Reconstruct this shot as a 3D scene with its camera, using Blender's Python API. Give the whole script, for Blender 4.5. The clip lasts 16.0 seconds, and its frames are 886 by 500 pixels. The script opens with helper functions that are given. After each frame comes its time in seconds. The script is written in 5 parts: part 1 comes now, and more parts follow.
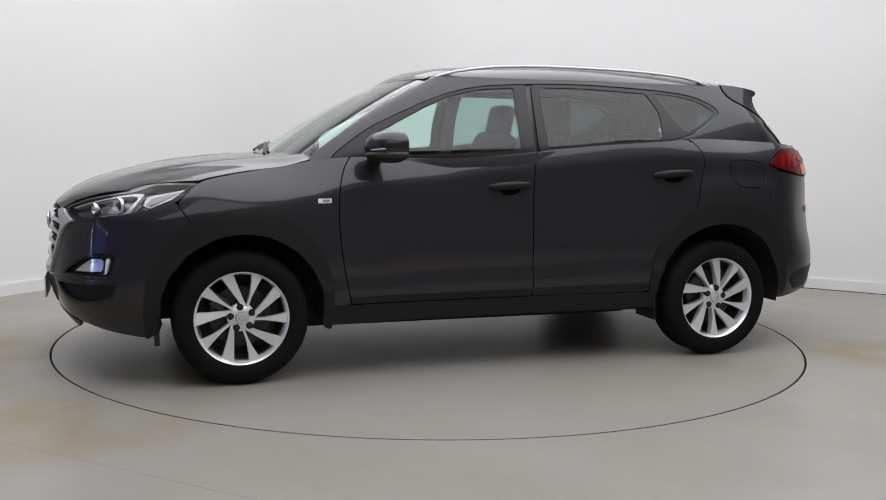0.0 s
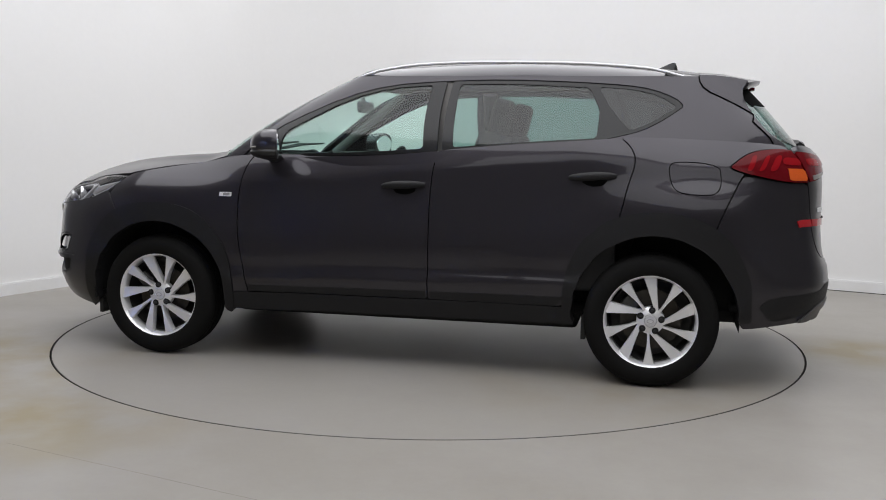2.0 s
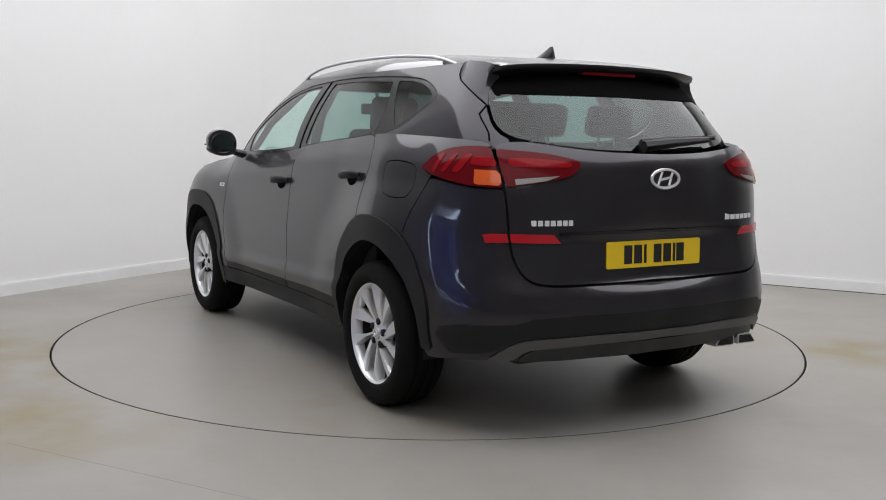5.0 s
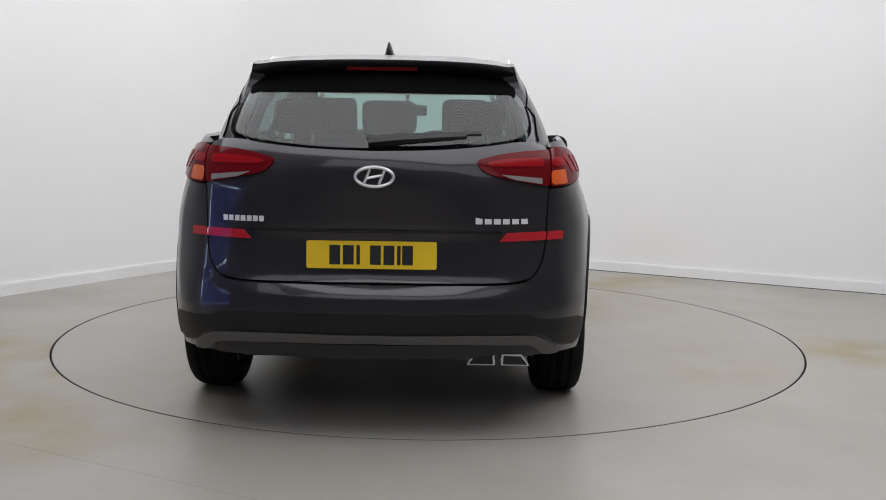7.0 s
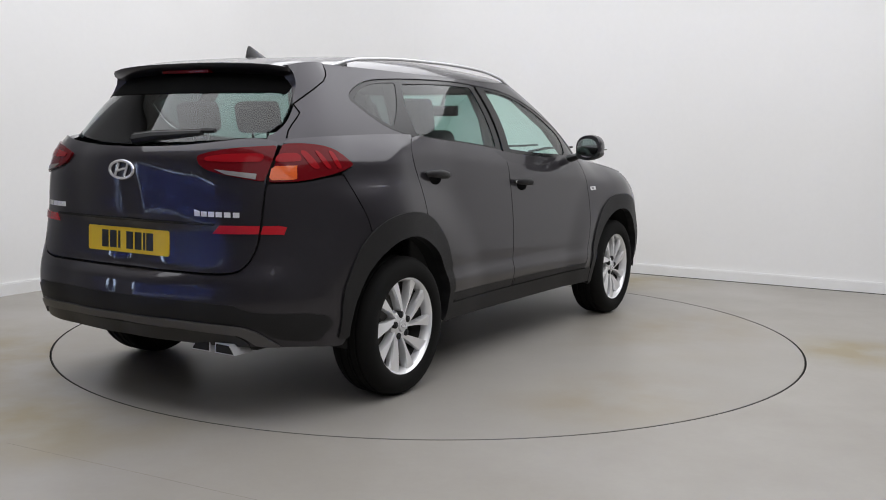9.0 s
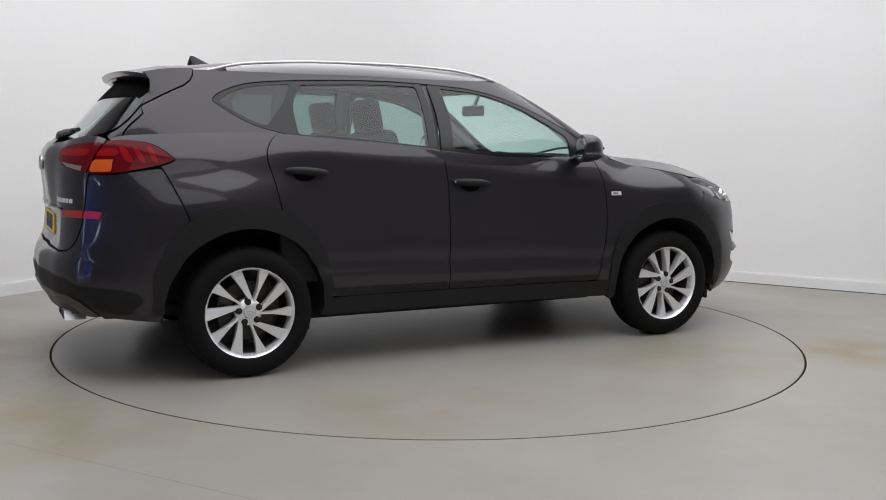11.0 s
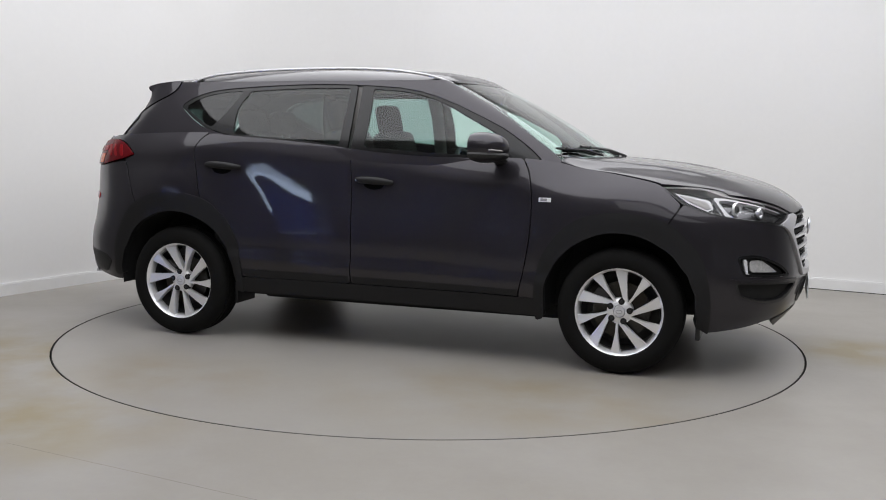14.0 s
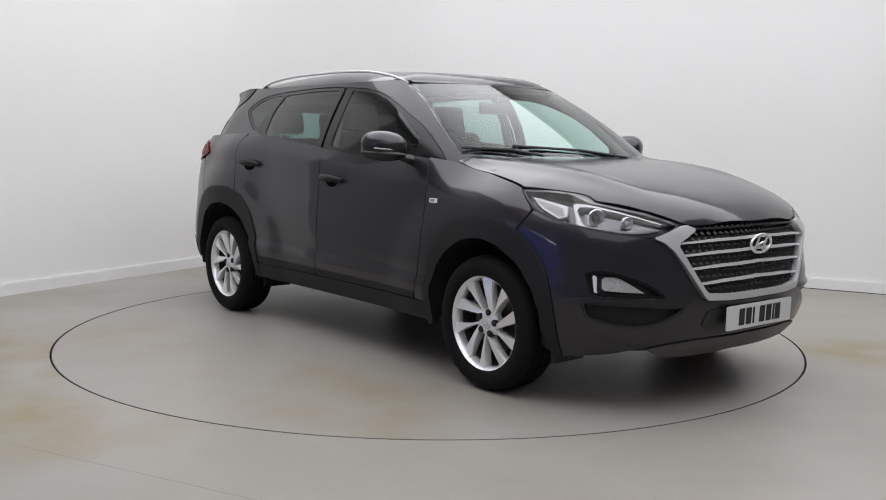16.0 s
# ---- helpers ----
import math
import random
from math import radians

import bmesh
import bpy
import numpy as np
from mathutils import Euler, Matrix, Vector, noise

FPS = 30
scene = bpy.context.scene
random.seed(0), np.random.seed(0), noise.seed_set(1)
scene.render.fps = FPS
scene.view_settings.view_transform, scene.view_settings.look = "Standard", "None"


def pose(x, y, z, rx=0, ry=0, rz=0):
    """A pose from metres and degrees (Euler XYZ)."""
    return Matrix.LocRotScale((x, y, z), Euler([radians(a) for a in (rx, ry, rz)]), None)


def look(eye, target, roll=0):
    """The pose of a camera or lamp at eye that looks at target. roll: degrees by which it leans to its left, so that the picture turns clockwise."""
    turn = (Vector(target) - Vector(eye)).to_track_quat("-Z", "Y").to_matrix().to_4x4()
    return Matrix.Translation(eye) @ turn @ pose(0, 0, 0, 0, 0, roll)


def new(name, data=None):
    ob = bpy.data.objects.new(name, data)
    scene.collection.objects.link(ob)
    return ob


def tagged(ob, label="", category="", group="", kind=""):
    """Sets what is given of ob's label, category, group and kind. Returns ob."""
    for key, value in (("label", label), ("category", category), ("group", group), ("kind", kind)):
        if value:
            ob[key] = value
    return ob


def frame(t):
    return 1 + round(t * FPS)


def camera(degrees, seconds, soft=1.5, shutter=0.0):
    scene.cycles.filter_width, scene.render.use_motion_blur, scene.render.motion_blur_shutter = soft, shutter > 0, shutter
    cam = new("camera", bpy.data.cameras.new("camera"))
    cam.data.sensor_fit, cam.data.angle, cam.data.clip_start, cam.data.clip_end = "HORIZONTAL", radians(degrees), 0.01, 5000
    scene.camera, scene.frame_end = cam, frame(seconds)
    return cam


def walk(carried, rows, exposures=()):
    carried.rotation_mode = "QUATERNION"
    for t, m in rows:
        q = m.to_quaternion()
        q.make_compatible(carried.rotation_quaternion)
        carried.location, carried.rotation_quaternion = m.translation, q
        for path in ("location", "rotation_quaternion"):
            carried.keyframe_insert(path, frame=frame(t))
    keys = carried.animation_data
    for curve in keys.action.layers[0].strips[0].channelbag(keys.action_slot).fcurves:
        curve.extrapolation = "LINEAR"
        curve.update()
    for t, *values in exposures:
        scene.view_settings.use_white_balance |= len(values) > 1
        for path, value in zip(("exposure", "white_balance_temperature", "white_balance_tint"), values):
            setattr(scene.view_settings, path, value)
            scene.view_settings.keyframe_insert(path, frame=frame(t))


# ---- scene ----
cam = camera(49.74, 16.0, soft=1.0)
EYE = Vector((0.0, -5.99, 1.208))
AHEAD = Vector((0.01221, 0.99329, -0.11504))
walk(cam, [(0.0, look(EYE, EYE + AHEAD, 0.80)), (16.0, look(EYE, EYE + AHEAD, 0.80))], [(0.0, 0.0), (16.0, 0.0)])

# ---- the turn of the car on its table: heading in degrees, and the car's middle off the table's centre ----
HEADING, RATE = 197.77, -15.573
OFF = Vector((-0.034, 0.178, 0.0))
R_TABLE = 2.245


# ---- light ----
def area(name, place, sx, sy, power, colour):
    """A light panel on the ceiling, square with the room."""
    d = bpy.data.lights.new(name, "AREA")
    d.shape, d.size, d.size_y, d.energy, d.color = "RECTANGLE", sx, sy, power, colour
    ob = new(name, d)
    ob.matrix_world = pose(*place, 0, 0, -30.7)
    return ob


world = bpy.data.worlds.new("world")
scene.world = world
world.use_nodes = True
world.node_tree.nodes["Background"].inputs[0].default_value = (0.60, 0.74, 1.0, 1)
world.node_tree.nodes["Background"].inputs[1].default_value = 11.0
LIGHTS = [
    area("unseen_ceiling_light", (0.42, -0.80, 3.58), 7.4, 6.6, 352, (0.962, 0.968, 1.0)),
    # added fill behind the camera, brightens the car's near side and the foreground floor
    area("unseen_ceiling_light", (0.0, -7.4, 3.58), 6.0, 4.0, 84, (0.962, 0.968, 1.0)),
]


# ---- materials ----
def material(name, colour, rough=0.5, metal=0.0, grain=0.0, scale=60.0, bump=0.0, coat=0.0, flakes=0.0, stains=0.0, stain_scale=1.2, emit=0.0, spec=0.5, coat_rough=0.03):
    """A surface with a fine grain, broader stains, and a fine relief."""
    m = bpy.data.materials.new(name)
    m.use_nodes = True
    nt = m.node_tree
    b = nt.nodes["Principled BSDF"]
    b.inputs["Base Color"].default_value = (*colour, 1)
    b.inputs["Roughness"].default_value = rough
    b.inputs["Metallic"].default_value = metal
    b.inputs["Coat Weight"].default_value = coat
    b.inputs["Coat Roughness"].default_value = coat_rough
    b.inputs["Coat IOR"].default_value = 1.5
    b.inputs["Specular IOR Level"].default_value = spec
    co = nt.nodes.new("ShaderNodeTexCoord")
    if grain or stains or flakes:
        last = None
        mix = nt.nodes.new("ShaderNodeMix")
        mix.data_type = "RGBA"
        mix.inputs["A"].default_value = (*[c * (1 - grain) for c in colour], 1)
        mix.inputs["B"].default_value = (*[min(1, c * (1 + grain)) for c in colour], 1)
        n = nt.nodes.new("ShaderNodeTexNoise")
        n.inputs["Scale"].default_value, n.inputs["Detail"].default_value = scale, 5
        nt.links.new(co.outputs["Object"], n.inputs["Vector"])
        nt.links.new(n.outputs["Fac"], mix.inputs["Factor"])
        last = mix.outputs["Result"]
        if stains:
            n2 = nt.nodes.new("ShaderNodeTexNoise")
            n2.inputs["Scale"].default_value, n2.inputs["Detail"].default_value, n2.inputs["Roughness"].default_value = stain_scale, 6, 0.6
            nt.links.new(co.outputs["Object"], n2.inputs["Vector"])
            ramp = nt.nodes.new("ShaderNodeValToRGB")
            ramp.color_ramp.elements[0].position, ramp.color_ramp.elements[1].position = 0.38, 0.66
            ramp.color_ramp.elements[0].color = (1 - stains, 1 - stains * 1.1, 1 - stains * 1.3, 1)
            ramp.color_ramp.elements[1].color = (1, 1, 1, 1)
            nt.links.new(n2.outputs["Fac"], ramp.inputs["Fac"])
            mul = nt.nodes.new("ShaderNodeMix")
            mul.data_type, mul.blend_type = "RGBA", "MULTIPLY"
            mul.inputs["Factor"].default_value = 1
            nt.links.new(last, mul.inputs["A"])
            nt.links.new(ramp.outputs["Color"], mul.inputs["B"])
            last = mul.outputs["Result"]
            mr = nt.nodes.new("ShaderNodeMapRange")
            mr.inputs["To Min"].default_value, mr.inputs["To Max"].default_value = rough * 1.25, rough * 0.8
            nt.links.new(n2.outputs["Fac"], mr.inputs["Value"])
            nt.links.new(mr.outputs["Result"], b.inputs["Roughness"])
        nt.links.new(last, b.inputs["Base Color"])
    if bump:
        n3 = nt.nodes.new("ShaderNodeTexNoise")
        n3.inputs["Scale"].default_value, n3.inputs["Detail"].default_value = scale * 2.0, 3
        nt.links.new(co.outputs["Object"], n3.inputs["Vector"])
        bp = nt.nodes.new("ShaderNodeBump")
        bp.inputs["Strength"].default_value, bp.inputs["Distance"].default_value = bump, 0.002
        nt.links.new(n3.outputs["Fac"], bp.inputs["Height"])
        nt.links.new(bp.outputs["Normal"], b.inputs["Normal"])
    if emit:
        b.inputs["Emission Color"].default_value = (*colour, 1)
        b.inputs["Emission Strength"].default_value = emit
    return m


def pane(name, tint, gloss=1.0):
    """Thin glass: a tinted clear pane with a mirror's sheen that grows at grazing angles."""
    m = bpy.data.materials.new(name)
    m.use_nodes = True
    nt = m.node_tree
    nt.nodes.remove(nt.nodes["Principled BSDF"])
    tr, gl, mx, lw, pw, fr = (nt.nodes.new("ShaderNode" + k) for k in ("BsdfTransparent", "BsdfGlossy", "MixShader", "LayerWeight", "Math", "MapRange"))
    tr.inputs["Color"].default_value = (*tint, 1)
    gl.inputs["Roughness"].default_value = 0.02
    gl.inputs["Color"].default_value = (gloss, gloss, gloss, 1)
    lw.inputs["Blend"].default_value = 0.5
    pw.operation = "POWER"
    pw.inputs[1].default_value = 4.5
    fr.inputs["To Min"].default_value, fr.inputs["To Max"].default_value = 0.05, 0.9
    nt.links.new(lw.outputs["Facing"], pw.inputs[0])
    nt.links.new(pw.outputs["Value"], fr.inputs["Value"])
    nt.links.new(fr.outputs["Result"], mx.inputs["Fac"])
    nt.links.new(tr.outputs["BSDF"], mx.inputs[1])
    nt.links.new(gl.outputs["BSDF"], mx.inputs[2])
    nt.links.new(mx.outputs["Shader"], nt.nodes["Material Output"].inputs["Surface"])
    return m


PAINT = material("dark_grey_metallic_paint", (0.034, 0.0310, 0.0370), 0.34, 0.65, grain=0.12, scale=900, coat=0.66, coat_rough=0.03, spec=0.25)
CLAD = material("dark_grey_textured_plastic", (0.0105, 0.0102, 0.0112), 0.52, grain=0.15, scale=700, bump=0.15, spec=0.3)
BLACK = material("black_plastic", (0.012, 0.012, 0.013), 0.42, grain=0.2, scale=300, bump=0.1)
GLOSSBLACK = material("gloss_black_trim", (0.006, 0.006, 0.007), 0.22, coat=0.1, spec=0.35)
DARK = material("dark_underside", (0.010, 0.010, 0.010), 0.85, grain=0.3, scale=30)
RUBBER = material("tyre_rubber", (0.0050, 0.0048, 0.0046), 0.82, grain=0.25, scale=90, bump=0.3, spec=0.2)
ALLOY = material("silver_painted_alloy", (0.86, 0.86, 0.87), 0.29, 0.45, grain=0.04, scale=400, coat=0.4)
ALLOYDARK = material("dark_grey_metal", (0.07, 0.068, 0.065), 0.5, 0.5, grain=0.1, scale=50)
STEEL = material("brake_disc_steel", (0.075, 0.07, 0.065), 0.40, 0.9, grain=0.3, scale=60, stains=0.4, stain_scale=9)
LAMPCHROME = material("bright_lamp_reflector", (0.13, 0.13, 0.135), 0.18, 0.8, grain=0.25, scale=60)
CHROME = material("satin_chrome", (0.86, 0.86, 0.88), 0.16, 0.60)
SATIN = material("satin_silver_trim", (0.62, 0.62, 0.64), 0.32, 0.35, grain=0.05, scale=300)
BARS = material("bright_silver_bars", (0.80, 0.80, 0.82), 0.26, 0.3)
SKID = material("grey_skid_trim", (0.105, 0.10, 0.10), 0.42, 0.4, grain=0.1, scale=300)
RED = material("red_lamp_plastic", (0.115, 0.004, 0.007), 0.14, coat=0.12, grain=0.2, scale=200, spec=0.1)
REDBRIGHT = material("bright_red_lamp_plastic", (0.25, 0.006, 0.010), 0.15, coat=0.12, spec=0.1)
REFLEX = material("red_reflector_plastic", (0.43, 0.010, 0.018), 0.2, coat=0.5)
BADGE = material("silver_badge", (0.80, 0.80, 0.81), 0.3, 0.2)
AMBER = material("amber_lamp_plastic", (0.62, 0.10, 0.015), 0.16, coat=0.4, grain=0.2, scale=160)
CLEARWHITE = material("white_lamp_plastic", (0.46, 0.46, 0.47), 0.15, 0.3, coat=0.4, grain=0.15, scale=140)
SEAT = material("dark_grey_seat_cloth", (0.022, 0.022, 0.023), 0.92, grain=0.3, scale=500, bump=0.4)
TRIMGREY = material("grey_pillar_trim", (0.16, 0.155, 0.15), 0.75, grain=0.1, scale=200)
DASH = material("soft_black_dashboard", (0.020, 0.020, 0.021), 0.65, grain=0.2, scale=400, bump=0.3)
YELLOW = material("yellow_reflective_plate", (0.83, 0.56, 0.02), 0.38, grain=0.04, scale=500)
WHITEPLATE = material("white_reflective_plate", (0.74, 0.74, 0.75), 0.38, grain=0.04, scale=500)
INK = material("black_plate_ink", (0.012, 0.012, 0.012), 0.5)
BADGEGREY = material("grey_badge_ink", (0.25, 0.25, 0.26), 0.5)
MIRROR = material("mirror_glass", (0.9, 0.9, 0.92), 0.02, 1.0)
LAMPGREY = material("grey_lamp_trim", (0.26, 0.25, 0.24), 0.3, 0.3, grain=0.1, scale=90)
FOGGLASS = material("bright_fog_lens", (0.70, 0.70, 0.70), 0.12, 0.5, coat=1.0, grain=0.45, scale=70)
GLASS_F = pane("green_tinted_window", (0.74, 0.91, 0.86))
GLASS_R = pane("darker_green_tinted_window", (0.33, 0.48, 0.45))
GLASS_Q = pane("dark_tinted_glass", (0.10, 0.12, 0.12))
GLASS_CLEAR = pane("clear_lamp_cover", (0.95, 0.95, 0.96), 0.45)
WALL = material("white_painted_wall", (0.80, 0.795, 0.79), 0.75, grain=0.015, scale=25, bump=0.15, stains=0.02, stain_scale=0.6)
SKIRT = material("white_gloss_skirting", (0.80, 0.80, 0.80), 0.4, grain=0.03, scale=20, stains=0.05, stain_scale=3)
FLOOR = material("grey_epoxy_floor", (0.322, 0.306, 0.282), 0.36, grain=0.03, scale=40, stains=0.13, stain_scale=0.9, bump=0.05, spec=0.3)
TABLE = material("grey_epoxy_turntable", (0.310, 0.295, 0.272), 0.36, grain=0.03, scale=40, stains=0.07, stain_scale=0.7, bump=0.05, spec=0.3)


def translucent(name, colour):
    """A plastic door leaf that lets some daylight through."""
    m = material(name, colour, 0.4)
    nt = m.node_tree
    tr, mx = nt.nodes.new("ShaderNodeBsdfTranslucent"), nt.nodes.new("ShaderNodeMixShader")
    tr.inputs["Color"].default_value = (*colour, 1)
    mx.inputs["Fac"].default_value = 0.8
    nt.links.new(nt.nodes["Principled BSDF"].outputs["BSDF"], mx.inputs[1])
    nt.links.new(tr.outputs["BSDF"], mx.inputs[2])
    nt.links.new(mx.outputs["Shader"], nt.nodes["Material Output"].inputs["Surface"])
    return m


DOORLEAF = translucent("blue_translucent_door", (0.27, 0.35, 0.66))


def stain(mat, places, colour, strength):
    """Faded brownish patches at given places (x, y, radius across, radius along), broken up by noise."""
    nt = mat.node_tree
    b = nt.nodes["Principled BSDF"]
    src = b.inputs["Base Color"].links[0].from_socket
    co = nt.nodes.new("ShaderNodeTexCoord")
    total = None
    for x, y, rx, ry in places:
        mp = nt.nodes.new("ShaderNodeMapping")
        mp.vector_type = "TEXTURE"
        mp.inputs["Location"].default_value = (x, y, 0)
        mp.inputs["Scale"].default_value = (rx, ry, 1)
        gr = nt.nodes.new("ShaderNodeTexGradient")
        gr.gradient_type = "SPHERICAL"
        nt.links.new(co.outputs["Object"], mp.inputs["Vector"])
        nt.links.new(mp.outputs["Vector"], gr.inputs["Vector"])
        if total is None:
            total = gr.outputs["Fac"]
        else:
            mx = nt.nodes.new("ShaderNodeMath")
            mx.operation = "MAXIMUM"
            nt.links.new(total, mx.inputs[0])
            nt.links.new(gr.outputs["Fac"], mx.inputs[1])
            total = mx.outputs[0]
    no = nt.nodes.new("ShaderNodeTexNoise")
    no.inputs["Scale"].default_value, no.inputs["Detail"].default_value = 2.3, 6
    nt.links.new(co.outputs["Object"], no.inputs["Vector"])
    mr = nt.nodes.new("ShaderNodeMapRange")
    mr.inputs["From Min"].default_value, mr.inputs["From Max"].default_value, mr.inputs["To Max"].default_value = 0.35, 0.70, strength * 2
    nt.links.new(no.outputs["Fac"], mr.inputs["Value"])
    mul = nt.nodes.new("ShaderNodeMath")
    mul.operation, mul.use_clamp = "MULTIPLY", True
    nt.links.new(total, mul.inputs[0])
    nt.links.new(mr.outputs["Result"], mul.inputs[1])
    mix = nt.nodes.new("ShaderNodeMix")
    mix.data_type = "RGBA"
    mix.inputs["B"].default_value = (*colour, 1)
    nt.links.new(mul.outputs[0], mix.inputs["Factor"])
    nt.links.new(src, mix.inputs["A"])
    nt.links.new(mix.outputs["Result"], b.inputs["Base Color"])


stain(FLOOR, [(-2.5, -1.0, 1.5, 1.3), (-1.9, -2.0, 1.1, 0.8), (2.5, -0.5, 0.5, 0.5), (1.7, 2.2, 0.8, 0.6)], (0.25, 0.21, 0.13), 1.0)
stain(TABLE, [(1.0, -1.3, 1.3, 0.9), (-1.3, 1.0, 1.1, 1.0), (1.5, 0.9, 0.8, 0.7), (-0.9, -1.6, 0.9, 0.6)], (0.25, 0.21, 0.14), 0.5)
# near-black for the painted shade of handle cups, for shut lines and window band
SHADE = material("deep_black_shade_and_trim", (0.002, 0.002, 0.002), 0.9, spec=0.05)
CRACK = material("dull_crack_filler", (0.22, 0.20, 0.17), 0.8, grain=0.3, scale=30)
# near-black that stands in for the shade inside narrow floor gaps
GROOVE = material("dark_gap_shade", (0.02, 0.018, 0.015), 0.8)
# unseen walls, dimmed in colour to set how dark the car's reflections are
DIM = material("darkened_unseen_wall", (0.26, 0.26, 0.27), 0.8, grain=0.05, scale=5, stains=0.1)
HALL = material("dimmed_unseen_wall", (0.50, 0.50, 0.50), 0.8, grain=0.05, scale=5, stains=0.1)
CEIL = material("white_ceiling", (0.72, 0.72, 0.72), 0.8, grain=0.02, scale=10)


# ---- mesh helpers ----
def raw(name, verts, faces, mat, parent=None, label="", normals=None, smooth=True):
    me = bpy.data.meshes.new(name)
    me.from_pydata([tuple(map(float, v)) for v in verts], [], [tuple(map(int, f)) for f in faces])
    me.materials.append(mat)
    me.polygons.foreach_set("use_smooth", [smooth] * len(me.polygons))
    me.update()
    if normals is not None:
        me.normals_split_custom_set_from_vertices([tuple(map(float, n)) for n in normals])
    ob = new(name, me)
    if parent is not None:
        ob.parent = parent
    if label:
        ob["label"] = label
    return ob


def part(name, bm, mat, parent=None, label="", smooth=True, angle=40):
    me = bpy.data.meshes.new(name)
    bmesh.ops.recalc_face_normals(bm, faces=bm.faces[:])
    for f in bm.faces:
        f.smooth = smooth
    for e in bm.edges:
        if len(e.link_faces) == 2 and e.calc_face_angle(0) > radians(angle):
            e.smooth = False
    bm.to_mesh(me)
    bm.free()
    me.materials.append(mat)
    ob = new(name, me)
    if parent is not None:
        ob.parent = parent
    if label:
        ob["label"] = label
    return ob


def box(bm, x0, x1, y0, y1, z0, z1, bevel=0.0, m=None):
    b2 = bmesh.new()
    bmesh.ops.create_cube(b2, size=1)
    for v in b2.verts:
        v.co = Vector((x0 + (v.co.x + .5) * (x1 - x0), y0 + (v.co.y + .5) * (y1 - y0), z0 + (v.co.z + .5) * (z1 - z0)))
    if bevel:
        bmesh.ops.bevel(b2, geom=b2.edges[:], offset=bevel, segments=3, affect="EDGES", profile=0.6)
    return absorb(bm, b2, m)


def absorb(bm, b2, m=None):
    if m is not None:
        bmesh.ops.transform(b2, matrix=m, verts=b2.verts[:])
    tmp = bpy.data.meshes.new("tmp")
    b2.to_mesh(tmp)
    b2.free()
    bm.from_mesh(tmp)
    bpy.data.meshes.remove(tmp)
    return bm


def lathe(bm, profile, axis_m=None, n=48, closed=False):
    """Turns a profile of (radius, along) about the local Y axis."""
    b2 = bmesh.new()
    rings = []
    for r, a in profile:
        rings.append([b2.verts.new((r * math.cos(2 * math.pi * i / n), a, r * math.sin(2 * math.pi * i / n))) for i in range(n)])
    pairs = list(zip(rings, rings[1:])) + ([(rings[-1], rings[0])] if closed else [])
    for p, q in pairs:
        for i in range(n):
            b2.faces.new((p[i], p[(i + 1) % n], q[(i + 1) % n], q[i]))
    return absorb(bm, b2, axis_m)


def tube(bm, pts, radius, n=8, flat=1.0, up=(0, 0, 1)):
    """A tube along points, with an oval section where flat is not 1; closed at both ends."""
    P = [Vector(p) for p in pts]
    rad = radius if isinstance(radius, (list, tuple)) else [radius] * len(P)
    rings = []
    for i, p in enumerate(P):
        d = (P[min(i + 1, len(P) - 1)] - P[max(i - 1, 0)]).normalized()
        a = d.cross(Vector(up)).normalized()
        b = a.cross(d)
        rings.append([bm.verts.new(p + rad[i] * (math.cos(2 * math.pi * k / n) * a + flat * math.sin(2 * math.pi * k / n) * b)) for k in range(n)])
    for p, q in zip(rings, rings[1:]):
        for k in range(n):
            bm.faces.new((p[k], p[(k + 1) % n], q[(k + 1) % n], q[k]))
    bm.faces.new(rings[0][::-1])
    bm.faces.new(rings[-1])
    return bm


def prism(bm, outline, thick, m=None, bevel=0.0):
    """A plate with the outline (local x, y), thick along local z, on the pose m."""
    b2 = bmesh.new()
    f = b2.faces.new([b2.verts.new((x, y, 0)) for x, y in outline])
    ex = bmesh.ops.extrude_face_region(b2, geom=[f])
    bmesh.ops.translate(b2, vec=(0, 0, thick), verts=[v for v in ex["geom"] if isinstance(v, bmesh.types.BMVert)])
    bmesh.ops.recalc_face_normals(b2, faces=b2.faces[:])
    if bevel:
        bmesh.ops.bevel(b2, geom=b2.edges[:], offset=bevel, segments=2, affect="EDGES")
    return absorb(bm, b2, m)


# ---- smooth surfaces of the coachwork: car space, x ahead, y to its left, z up ----
def pchip(xs, ys):
    xs, ys = np.array(xs, float), np.array(ys, float)
    h, d = np.diff(xs), np.diff(ys) / np.diff(xs)
    m = np.zeros(len(xs))
    m[0], m[-1] = d[0], d[-1]
    for i in range(1, len(xs) - 1):
        m[i] = 0 if d[i - 1] * d[i] <= 0 else 2 * d[i - 1] * d[i] / (d[i - 1] + d[i])

    def f(x):
        x = np.asarray(x, float)
        k = np.clip(np.searchsorted(xs, x) - 1, 0, len(xs) - 2)
        t = (x - xs[k]) / h[k]
        tc = np.clip(t, 0, 1)
        v = (2 * tc**3 - 3 * tc**2 + 1) * ys[k] + (tc**3 - 2 * tc**2 + tc) * h[k] * m[k] + (-2 * tc**3 + 3 * tc**2) * ys[k + 1] + (tc**3 - tc**2) * h[k] * m[k + 1]
        return v + np.where(t > 1, (t - 1) * h[k] * m[k + 1], 0) + np.where(t < 0, t * h[k] * m[k], 0)
    return f


